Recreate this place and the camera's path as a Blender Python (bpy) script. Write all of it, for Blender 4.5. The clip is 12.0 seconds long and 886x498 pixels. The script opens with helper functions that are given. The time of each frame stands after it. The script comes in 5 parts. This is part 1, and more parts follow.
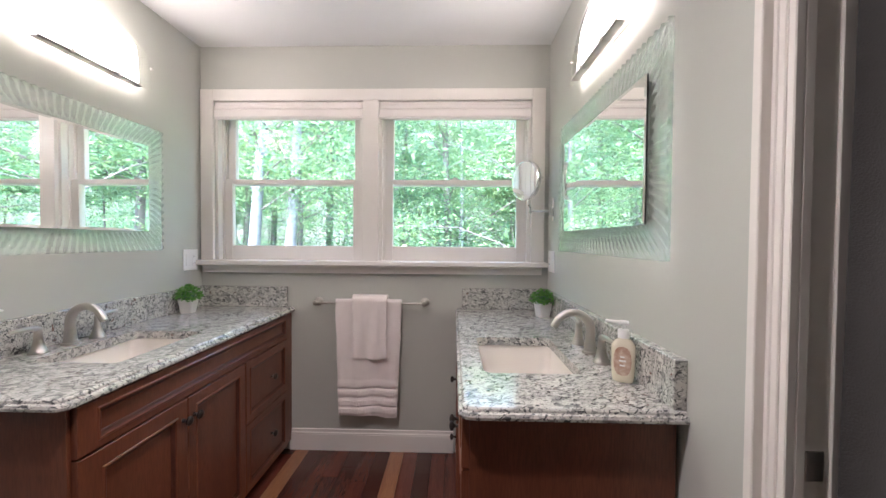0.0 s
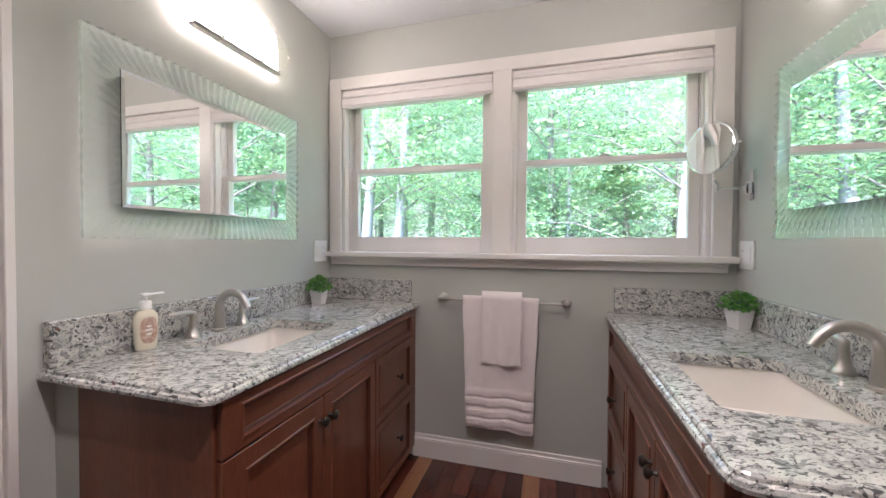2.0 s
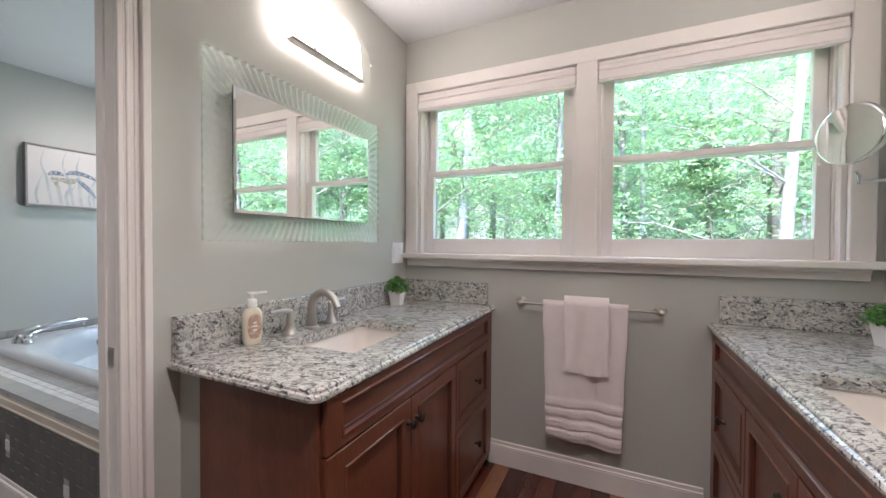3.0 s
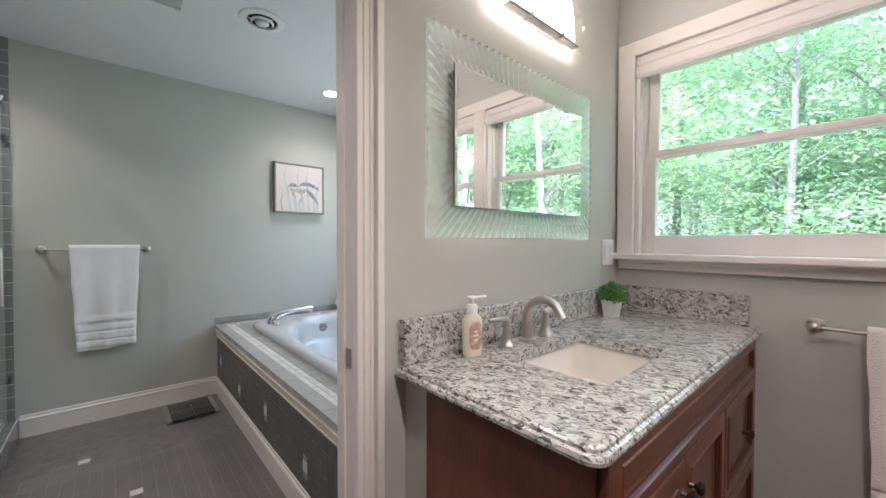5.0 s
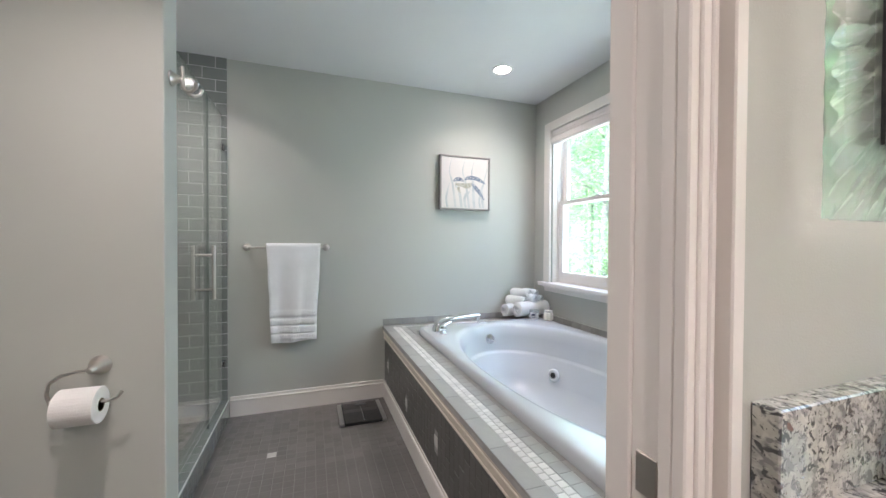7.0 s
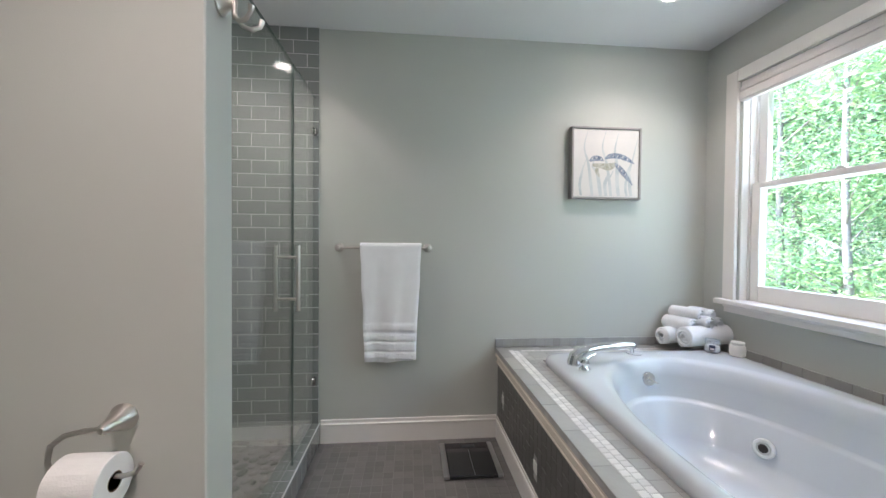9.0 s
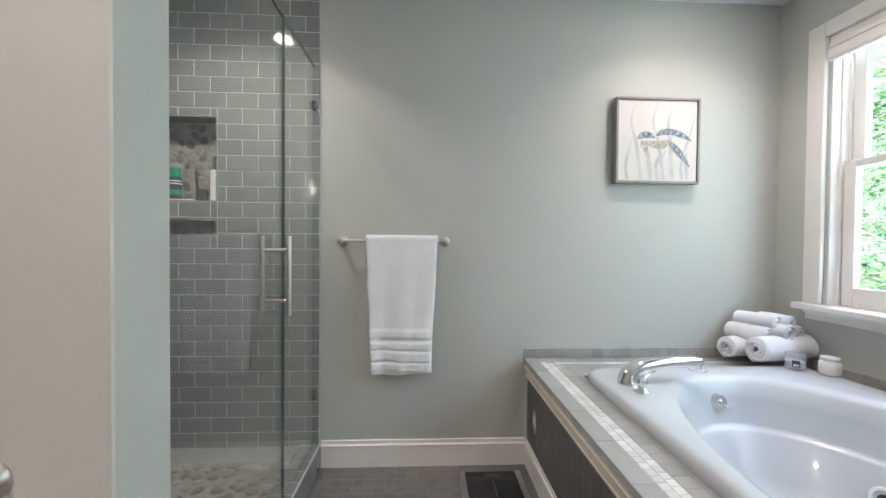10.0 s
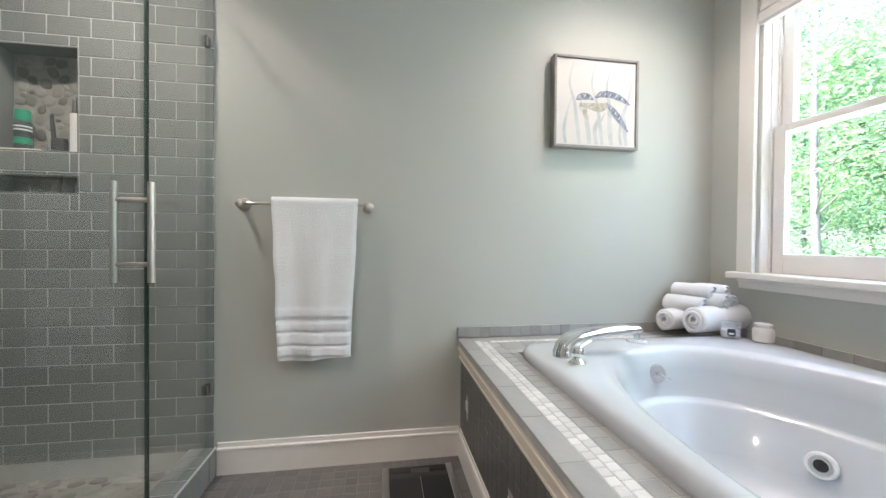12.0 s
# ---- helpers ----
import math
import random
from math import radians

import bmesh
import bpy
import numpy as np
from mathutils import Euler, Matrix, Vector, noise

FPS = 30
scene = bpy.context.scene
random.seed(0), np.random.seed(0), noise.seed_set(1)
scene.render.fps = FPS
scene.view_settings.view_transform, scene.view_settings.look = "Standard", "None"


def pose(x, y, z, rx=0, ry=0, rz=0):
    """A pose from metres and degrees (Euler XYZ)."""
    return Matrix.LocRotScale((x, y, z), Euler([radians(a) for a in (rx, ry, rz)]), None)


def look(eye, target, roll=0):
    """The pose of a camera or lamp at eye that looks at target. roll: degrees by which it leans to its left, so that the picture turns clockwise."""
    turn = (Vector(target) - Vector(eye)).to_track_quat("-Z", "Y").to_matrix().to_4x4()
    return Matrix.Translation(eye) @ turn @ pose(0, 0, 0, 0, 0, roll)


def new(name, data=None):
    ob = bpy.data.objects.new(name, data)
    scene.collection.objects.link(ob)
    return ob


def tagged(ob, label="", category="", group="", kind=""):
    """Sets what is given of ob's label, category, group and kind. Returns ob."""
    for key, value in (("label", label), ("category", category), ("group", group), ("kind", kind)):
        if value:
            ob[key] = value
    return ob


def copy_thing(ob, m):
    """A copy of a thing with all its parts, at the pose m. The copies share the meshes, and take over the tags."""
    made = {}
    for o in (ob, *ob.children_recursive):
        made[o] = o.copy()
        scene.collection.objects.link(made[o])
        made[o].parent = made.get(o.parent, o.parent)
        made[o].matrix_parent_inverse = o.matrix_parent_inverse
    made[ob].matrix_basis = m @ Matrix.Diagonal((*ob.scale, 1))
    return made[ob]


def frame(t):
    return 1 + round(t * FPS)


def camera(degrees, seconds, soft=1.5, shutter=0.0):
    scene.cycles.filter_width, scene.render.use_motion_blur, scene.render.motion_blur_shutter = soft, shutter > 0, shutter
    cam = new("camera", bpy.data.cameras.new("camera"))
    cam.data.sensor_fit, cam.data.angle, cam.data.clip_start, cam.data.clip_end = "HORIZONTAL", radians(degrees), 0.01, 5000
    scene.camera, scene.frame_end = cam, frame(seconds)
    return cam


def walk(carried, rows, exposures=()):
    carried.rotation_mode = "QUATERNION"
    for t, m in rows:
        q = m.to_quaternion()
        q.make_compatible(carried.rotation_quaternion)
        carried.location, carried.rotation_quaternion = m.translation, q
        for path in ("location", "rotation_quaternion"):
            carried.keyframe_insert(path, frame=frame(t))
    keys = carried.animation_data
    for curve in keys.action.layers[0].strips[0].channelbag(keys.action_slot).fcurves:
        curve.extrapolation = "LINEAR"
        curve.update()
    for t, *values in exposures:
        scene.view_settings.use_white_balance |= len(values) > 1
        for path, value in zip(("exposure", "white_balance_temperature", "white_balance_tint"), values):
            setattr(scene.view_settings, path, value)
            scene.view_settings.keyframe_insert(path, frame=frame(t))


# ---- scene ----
import itertools

cam = camera(99.7, 12.0)
PATH = [
    (0, (-0.04, -0.003, 1.271), (-0.094, 1.996, 1.227), 0.4),
    (0.5, (-0.108, 0.112, 1.243), (-0.246, 2.107, 1.198), 0.4),
    (1, (-0.168, 0.195, 1.217), (-0.44, 2.176, 1.178), 0.4),
    (1.5, (-0.222, 0.238, 1.206), (-0.642, 2.193, 1.166), 0.4),
    (2, (-0.281, 0.245, 1.208), (-0.837, 2.166, 1.169), 0.3),
    (2.5, (-0.327, 0.239, 1.212), (-1.024, 2.113, 1.177), 0.3),
    (4.5, (-0.622, 0.291, 1.204), (-1.969, 1.77, 1.165), 0.1),
    (5, (-0.726, 0.315, 1.201), (-2.226, 1.637, 1.164), 0.1),
    (5.5, (-0.848, 0.364, 1.202), (-2.477, 1.524, 1.167), 0.1),
    (6, (-0.963, 0.388, 1.188), (-2.698, 1.384, 1.157), 0.2),
    (6.5, (-1.114, 0.388, 1.192), (-2.934, 1.216, 1.16), 0.3),
    (7, (-1.261, 0.386, 1.181), (-3.147, 1.052, 1.153), 0.3),
    (9, (-1.873, 0.386, 1.184), (-3.865, 0.56, 1.149), 0.5),
    (9.5, (-2.04, 0.385, 1.164), (-4.036, 0.494, 1.13), 0.4),
    (10, (-2.19, 0.39, 1.145), (-4.187, 0.483, 1.111), 0.5),
    (10.5, (-2.302, 0.414, 1.111), (-4.3, 0.507, 1.077), 0.5),
    (11, (-2.365, 0.443, 1.071), (-4.361, 0.564, 1.038), 0.4),
    (11.5, (-2.386, 0.496, 1.029), (-4.376, 0.697, 1.002), 0.5),
    (12, (-2.381, 0.552, 0.991), (-4.355, 0.872, 0.966), 0.5),
]
EXPOSURES = [(0, 4.62, 5960, 22), (2.5, 4.50, 5980, 23), (5, 4.60, 6140, 22.5), (6, 4.70, 6150, 22), (7, 4.92, 6160, 21.5), (9, 4.81, 6190, 22), (10.5, 5.04, 6330, 21.5), (12, 5.08, 6400, 21.5)]
walk(cam, [(t, look(eye, target, roll)) for t, eye, target, roll in PATH], EXPOSURES)

# ---- world, sun, lamps ----
world = bpy.data.worlds.new("sky")
scene.world = world
world.use_nodes = True
wn = world.node_tree
sky = wn.nodes.new("ShaderNodeTexSky")
sky.sky_type, sky.sun_disc = "NISHITA", False
sky.sun_elevation, sky.sun_rotation = radians(52), radians(205)
wn.links.new(sky.outputs[0], wn.nodes["Background"].inputs[0])
wn.nodes["Background"].inputs[1].default_value = 0.135
sun = new("sun", bpy.data.lights.new("sun", "SUN"))
sun.data.energy, sun.data.angle, sun.data.color = 1.5, radians(6), (1.0, 0.95, 0.86)
sun.matrix_world = look((-4, -8.5, 12), (0, 0, 0))


def area(name, m, sx, sy, watts, color, shape="RECTANGLE", spread=180):
    li = bpy.data.lights.new(name, "AREA")
    li.shape, li.size, li.size_y, li.energy, li.color, li.spread = shape, sx, sy, watts, color, radians(spread)
    ob = new(name, li)
    ob.matrix_world = m
    return ob


WARM, H, H2 = (1.0, 0.90, 0.80), 2.42, 2.385
# The last one is unseen, added to brighten the end wall and floor.
DOWNLIGHTS = [(-0.42, 0.52, 0.62), (-3.577, 1.633, 0.18), (-3.55, -0.49, 0.35), (-2.05, -0.1, 0.30)]
for lx, ly, watts in DOWNLIGHTS:
    area("downlight_lamp", look((lx, ly, H2 - 0.008 if lx < -1.6 else H - 0.008), (lx, ly, 0)), 0.09, 0.09, watts, WARM, "DISK", 125)

area("window_daylight", look((-2.88, 2.42, 1.5), (-2.88, 0, 0.9)), 1.85, 1.1, 0.78, (0.74, 0.91, 1.0))

# ---- materials ----


def mat(name, base, rough=0.5, metal=0.0, spots=None, spot_scale=4.0, grain=None, grain_scale=60.0, grain_amount=0.15, bump=0.0,
        bump_scale=200.0, stretch=(1, 1, 1), rand=0.0, coat=0.0, spec=0.5, rough_var=0.0, sheen=0.0):
    """A painted, stone, wood or metal surface: base colour, broad blotches, fine grain, relief and a shift per piece."""
    m = bpy.data.materials.new(name)
    m.use_nodes = True
    t = m.node_tree
    n, l = t.nodes, t.links
    b = n["Principled BSDF"]
    b.inputs["Roughness"].default_value, b.inputs["Metallic"].default_value = rough, metal
    b.inputs["Coat Weight"].default_value, b.inputs["Specular IOR Level"].default_value = coat, spec
    b.inputs["Sheen Weight"].default_value = sheen
    tc, mp = n.new("ShaderNodeTexCoord"), n.new("ShaderNodeMapping")
    l.new(tc.outputs["Object"], mp.inputs[0])
    mp.inputs["Scale"].default_value = stretch

    def mix(a, c2, fac, mode="MIX"):
        k = n.new("ShaderNodeMix")
        k.data_type, k.blend_type = "RGBA", mode
        if hasattr(fac, "links"):
            l.new(fac, k.inputs[0])
        else:
            k.inputs[0].default_value = fac
        for sock, v in ((6, a), (7, c2)):
            if hasattr(v, "links"):
                l.new(v, k.inputs[sock])
            else:
                k.inputs[sock].default_value = (*v, 1)
        return k.outputs[2]

    def noise_at(scale, detail=4, distort=0.0):
        k = n.new("ShaderNodeTexNoise")
        l.new(mp.outputs[0], k.inputs["Vector"])
        k.inputs["Scale"].default_value, k.inputs["Detail"].default_value, k.inputs["Distortion"].default_value = scale, detail, distort
        return k.outputs["Fac"]

    def ramp(sock, lo, hi):
        k = n.new("ShaderNodeMapRange")
        l.new(sock, k.inputs[0])
        k.inputs[1].default_value, k.inputs[2].default_value = lo, hi
        return k.outputs[0]

    col = base
    if spots:
        col = mix(col, spots, ramp(noise_at(spot_scale, 5, 0.4), 0.35, 0.7))
    if grain:
        g = n.new("ShaderNodeMath")
        g.operation = "MULTIPLY"
        l.new(ramp(noise_at(grain_scale, 6), 0.4, 0.68), g.inputs[0])
        g.inputs[1].default_value = grain_amount
        col = mix(col, grain, g.outputs[0])
    if rand:
        oi, hs, mr = n.new("ShaderNodeObjectInfo"), n.new("ShaderNodeHueSaturation"), n.new("ShaderNodeMapRange")
        l.new(oi.outputs["Random"], mr.inputs[0])
        mr.inputs[3].default_value, mr.inputs[4].default_value = 1 - rand, 1 + rand
        l.new(mr.outputs[0], hs.inputs["Value"])
        if hasattr(col, "links"):
            l.new(col, hs.inputs["Color"])
        else:
            hs.inputs["Color"].default_value = (*col, 1)
        col = hs.outputs[0]
    if hasattr(col, "links"):
        l.new(col, b.inputs["Base Color"])
    else:
        b.inputs["Base Color"].default_value = (*col, 1)
    if rough_var:
        mr = n.new("ShaderNodeMapRange")
        l.new(noise_at(spot_scale * 2, 4), mr.inputs[0])
        mr.inputs[3].default_value, mr.inputs[4].default_value = rough - rough_var, rough + rough_var
        l.new(mr.outputs[0], b.inputs["Roughness"])
    if bump:
        bp = n.new("ShaderNodeBump")
        bp.inputs["Strength"].default_value, bp.inputs["Distance"].default_value = bump, 0.004
        l.new(noise_at(bump_scale, 3), bp.inputs["Height"])
        l.new(bp.outputs[0], b.inputs["Normal"])
    return m


def granite_mat():
    m = bpy.data.materials.new("granite")
    m.use_nodes = True
    n, l = m.node_tree.nodes, m.node_tree.links
    b = n["Principled BSDF"]
    b.inputs["Roughness"].default_value, b.inputs["Coat Weight"].default_value, b.inputs["Coat Roughness"].default_value = 0.16, 0.5, 0.05
    tc, mp = n.new("ShaderNodeTexCoord"), n.new("ShaderNodeMapping")
    l.new(tc.outputs["Object"], mp.inputs[0])
    mp.vector_type = "TEXTURE"
    mp.inputs["Rotation"].default_value, mp.inputs["Scale"].default_value = (0.15, 0.1, 0.38), (1.45, 0.90, 0.95)

    def layer(prev, color, scale, lo, hi, distort, detail=5):
        k, r, x = n.new("ShaderNodeTexNoise"), n.new("ShaderNodeMapRange"), n.new("ShaderNodeMix")
        l.new(mp.outputs[0], k.inputs["Vector"])
        k.inputs["Scale"].default_value, k.inputs["Detail"].default_value, k.inputs["Distortion"].default_value = scale, detail, distort
        l.new(k.outputs["Fac"], r.inputs[0])
        r.inputs[1].default_value, r.inputs[2].default_value = lo, hi
        x.data_type = "RGBA"
        l.new(r.outputs[0], x.inputs[0])
        if hasattr(prev, "links"):
            l.new(prev, x.inputs[6])
        else:
            x.inputs[6].default_value = (*prev, 1)
        x.inputs[7].default_value = (*color, 1)
        return x.outputs[2]

    c = layer((0.57, 0.56, 0.515), (0.42, 0.415, 0.385), 20, 0.42, 0.60, 0.5)
    c = layer(c, (0.64, 0.63, 0.585), 62, 0.52, 0.62, 0.8)
    c = layer(c, (0.27, 0.27, 0.26), 60, 0.53, 0.60, 0.9)
    c = layer(c, (0.085, 0.088, 0.09), 72, 0.565, 0.62, 1.1)
    c = layer(c, (0.17, 0.09, 0.075), 40, 0.67, 0.71, 0.6)
    c = layer(c, (0.07, 0.07, 0.075), 190, 0.62, 0.68, 0.4, 2)
    l.new(c, b.inputs["Base Color"])
    return m


def emit(name, color, power):
    m = bpy.data.materials.new(name)
    m.use_nodes = True
    n = m.node_tree.nodes
    b = n["Principled BSDF"]
    b.inputs["Base Color"].default_value = (0.9, 0.9, 0.88, 1)
    b.inputs["Emission Color"].default_value, b.inputs["Emission Strength"].default_value = (*color, 1), power
    return m


def clear_glass(name, tint, base=0.04, gloss=(1, 1, 1), body=0.0):
    """A thin pane: what is behind shows through the tint, and it mirrors more at a slant. body: a milky share."""
    m = bpy.data.materials.new(name)
    m.use_nodes = True
    n, l = m.node_tree.nodes, m.node_tree.links
    n.remove(n["Principled BSDF"])
    tr, gl, mx, lw = n.new("ShaderNodeBsdfTransparent"), n.new("ShaderNodeBsdfGlossy"), n.new("ShaderNodeMixShader"), n.new("ShaderNodeLayerWeight")
    tr.inputs[0].default_value, gl.inputs[0].default_value, gl.inputs["Roughness"].default_value = (*tint, 1), (*gloss, 1), 0.0
    p, k = n.new("ShaderNodeMath"), n.new("ShaderNodeMath")
    p.operation, k.operation = "POWER", "MULTIPLY_ADD"
    l.new(lw.outputs["Facing"], p.inputs[0])
    p.inputs[1].default_value = 5.0
    l.new(p.outputs[0], k.inputs[0])
    k.inputs[1].default_value, k.inputs[2].default_value = 1 - base, base
    l.new(k.outputs[0], mx.inputs[0])
    under = tr.outputs[0]
    if body:
        df, mb = n.new("ShaderNodeBsdfTranslucent"), n.new("ShaderNodeMixShader")
        d2, m2 = n.new("ShaderNodeBsdfDiffuse"), n.new("ShaderNodeMixShader")
        df.inputs[0].default_value, d2.inputs[0].default_value = (*tint, 1), (*tint, 1)
        m2.inputs[0].default_value, mb.inputs[0].default_value = 0.5, body
        l.new(df.outputs[0], m2.inputs[1]), l.new(d2.outputs[0], m2.inputs[2])
        l.new(under, mb.inputs[1]), l.new(m2.outputs[0], mb.inputs[2])
        under = mb.outputs[0]
    l.new(under, mx.inputs[1])
    l.new(gl.outputs[0], mx.inputs[2])
    l.new(mx.outputs[0], n["Material Output"].inputs[0])
    return m


def ribbed_glass(name, tint):
    """Thick cast glass that bends what lies behind it, with a clear share for its thin parts."""
    m = bpy.data.materials.new(name)
    m.use_nodes = True
    n, l = m.node_tree.nodes, m.node_tree.links
    n.remove(n["Principled BSDF"])
    gl, tr, mx = n.new("ShaderNodeBsdfGlass"), n.new("ShaderNodeBsdfTransparent"), n.new("ShaderNodeMixShader")
    gl.inputs["Color"].default_value, gl.inputs["Roughness"].default_value, gl.inputs["IOR"].default_value = (*tint, 1), 0.03, 1.5
    tr.inputs[0].default_value = (*tint, 1)
    mx.inputs[0].default_value = 0.42
    l.new(gl.outputs[0], mx.inputs[1]), l.new(tr.outputs[0], mx.inputs[2])
    l.new(mx.outputs[0], n["Material Output"].inputs[0])
    return m


def leaf_mat(name, a, c2):
    m = bpy.data.materials.new(name)
    m.use_nodes = True
    n, l = m.node_tree.nodes, m.node_tree.links
    n.remove(n["Principled BSDF"])
    g, x, d, tl, mx = (n.new(k) for k in ("ShaderNodeNewGeometry", "ShaderNodeMix", "ShaderNodeBsdfDiffuse", "ShaderNodeBsdfTranslucent", "ShaderNodeMixShader"))
    x.data_type = "RGBA"
    l.new(g.outputs["Random Per Island"], x.inputs[0])
    x.inputs[6].default_value, x.inputs[7].default_value = (*a, 1), (*c2, 1)
    l.new(x.outputs[2], d.inputs[0])
    l.new(x.outputs[2], tl.inputs[0])
    mx.inputs[0].default_value = 0.55
    l.new(d.outputs[0], mx.inputs[1])
    l.new(tl.outputs[0], mx.inputs[2])
    l.new(mx.outputs[0], n["Material Output"].inputs[0])
    return m


WALL = mat("wall_paint", (0.52, 0.525, 0.48), 0.55, spots=(0.507, 0.512, 0.469), spot_scale=1.5, bump=0.12, bump_scale=350, rough_var=0.08)
CEIL = mat("ceiling_paint", (0.78, 0.78, 0.77), 0.8, spots=(0.75, 0.75, 0.75), spot_scale=2, bump=0.15, bump_scale=300)
TRIM = mat("trim_paint", (0.82, 0.78, 0.735), 0.32, spots=(0.79, 0.75, 0.70), spot_scale=5, bump=0.05, bump_scale=120, rough_var=0.06)
CREAM = mat("cream_moulding", (0.70, 0.63, 0.54), 0.4, spots=(0.66, 0.59, 0.50), spot_scale=6)
WOOD = mat("cabinet_wood", (0.175, 0.057, 0.028), 0.34, spots=(0.135, 0.042, 0.020), spot_scale=3, grain=(0.078, 0.023, 0.012), grain_scale=40, grain_amount=0.6,
           stretch=(6, 6, 0.6), coat=0.25, bump=0.05, bump_scale=80)
WOODLINE = mat("dark_cabinet_wood", (0.075, 0.024, 0.014), 0.4, spots=(0.05, 0.015, 0.009), spot_scale=8)
PLANK = mat("floor_plank", (0.125, 0.040, 0.026), 0.25, spots=(0.09, 0.024, 0.017), spot_scale=3, grain=(0.05, 0.012, 0.01), grain_scale=30, grain_amount=0.6,
            stretch=(9, 0.7, 9), rand=0.5, coat=0.3)
PLANK_PALE = mat("floor_plank_pale", (0.34, 0.16, 0.075), 0.28, spots=(0.26, 0.11, 0.05), spot_scale=3, grain=(0.15, 0.05, 0.03), grain_scale=30, grain_amount=0.5,
                 stretch=(9, 0.7, 9), coat=0.3)
GRANITE = granite_mat()
PORCELAIN = mat("porcelain", (0.82, 0.77, 0.70), 0.12, spots=(0.80, 0.75, 0.68), spot_scale=3, coat=0.5)
ACRYLIC = mat("tub_acrylic", (0.56, 0.585, 0.61), 0.27, spots=(0.54, 0.565, 0.59), spot_scale=2, coat=0.4)
NICKEL = mat("brushed_nickel", (0.62, 0.58, 0.54), 0.36, 1.0, spots=(0.56, 0.53, 0.49), spot_scale=20, bump=0.03, bump_scale=400, rough_var=0.06)
SATIN = mat("satin_bar", (0.74, 0.71, 0.68), 0.45, 0.1, spots=(0.66, 0.64, 0.62), spot_scale=20)
CHROME = mat("chrome", (0.86, 0.86, 0.87), 0.06, 1.0)
BRONZE = mat("dark_knob", (0.05, 0.042, 0.038), 0.35, 0.8, spots=(0.09, 0.07, 0.06), spot_scale=30)
MIRROR = mat("mirror_silver", (0.93, 0.95, 0.94), 0.0, 1.0)
TOWEL_P = mat("terry_pink_white", (0.86, 0.78, 0.75), 0.95, spots=(0.82, 0.74, 0.71), spot_scale=12, bump=1.0, bump_scale=240, sheen=0.4)
TOWEL_W = mat("terry_white", (0.88, 0.88, 0.89), 0.95, spots=(0.85, 0.85, 0.86), spot_scale=12, bump=1.0, bump_scale=240, sheen=0.4)
SUBWAY = mat("grey_glazed_tile", (0.235, 0.247, 0.237), 0.10, spots=(0.21, 0.222, 0.214), spot_scale=5, rand=0.08, coat=0.6, bump=0.03, bump_scale=20)
GROUT = mat("grout", (0.62, 0.62, 0.60), 0.9, spots=(0.54, 0.54, 0.52), spot_scale=12, bump=0.2)
DECK_GROUT = mat("deck_grout", (0.52, 0.51, 0.49), 0.9, spots=(0.36, 0.35, 0.34), spot_scale=12, bump=0.2)
GROUT_D = mat("dark_grout", (0.17, 0.16, 0.155), 0.9, spots=(0.16, 0.155, 0.15), spot_scale=12, bump=0.2)
FLOOR_GROUT = mat("floor_grout", (0.24, 0.23, 0.22), 0.9, spots=(0.21, 0.20, 0.19), spot_scale=12, bump=0.2)
FLOOR_TILE = mat("slate_floor_tile", (0.165, 0.154, 0.147), 0.36, spots=(0.14, 0.131, 0.125), spot_scale=8, rand=0.14, bump=0.15, bump_scale=90)
DECK_TILE = mat("grey_deck_tile", (0.36, 0.355, 0.335), 0.3, spots=(0.315, 0.31, 0.295), spot_scale=9, rand=0.10, bump=0.1, bump_scale=90)
APRON_TILE = mat("dark_apron_tile", (0.125, 0.12, 0.112), 0.4, spots=(0.10, 0.096, 0.09), spot_scale=8, rand=0.10, bump=0.1, bump_scale=90)
MOSAIC = mat("marble_mosaic", (0.72, 0.70, 0.67), 0.3, spots=(0.58, 0.57, 0.55), spot_scale=25, rand=0.12)
PEBBLE = mat("river_pebble", (0.27, 0.26, 0.235), 0.4, spots=(0.20, 0.195, 0.175), spot_scale=20, rand=0.45)
PLASTIC = mat("white_plastic", (0.82, 0.81, 0.79), 0.35, spots=(0.80, 0.79, 0.77), spot_scale=10)
PAPER = mat("toilet_paper", (0.82, 0.79, 0.76), 0.95, spots=(0.79, 0.76, 0.73), spot_scale=20, bump=0.25, bump_scale=300)
BLACK = mat("black_glass", (0.012, 0.012, 0.014), 0.08, coat=0.5)
DARK = mat("flat_dark", (0.02, 0.018, 0.016), 0.8)
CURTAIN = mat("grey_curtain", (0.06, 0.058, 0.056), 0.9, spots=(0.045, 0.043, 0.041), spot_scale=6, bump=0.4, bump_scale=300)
SHADE = mat("roller_shade_fabric", (0.82, 0.77, 0.74), 0.8, spots=(0.80, 0.75, 0.72), spot_scale=6, bump=0.25, bump_scale=260)
PANE = clear_glass("window_glass", (0.985, 0.995, 0.99), 0.014)
SHOWER = clear_glass("shower_glass", (0.93, 0.96, 0.948))
GLASS_EDGE = mat("green_glass_edge", (0.012, 0.045, 0.034), 0.3)
CLIP = mat("dark_chrome", (0.34, 0.34, 0.34), 0.2, 1.0)
WAVY = ribbed_glass("wavy_glass", (0.965, 0.995, 0.985))
LAMP_GLASS = clear_glass("lamp_glass", (0.97, 0.98, 0.965), 0.05)
FROST = emit("lit_frosted_glass", (1.0, 0.88, 0.75), 0.9)
BULB = emit("downlight_lens", (1.0, 0.92, 0.80), 2.5)
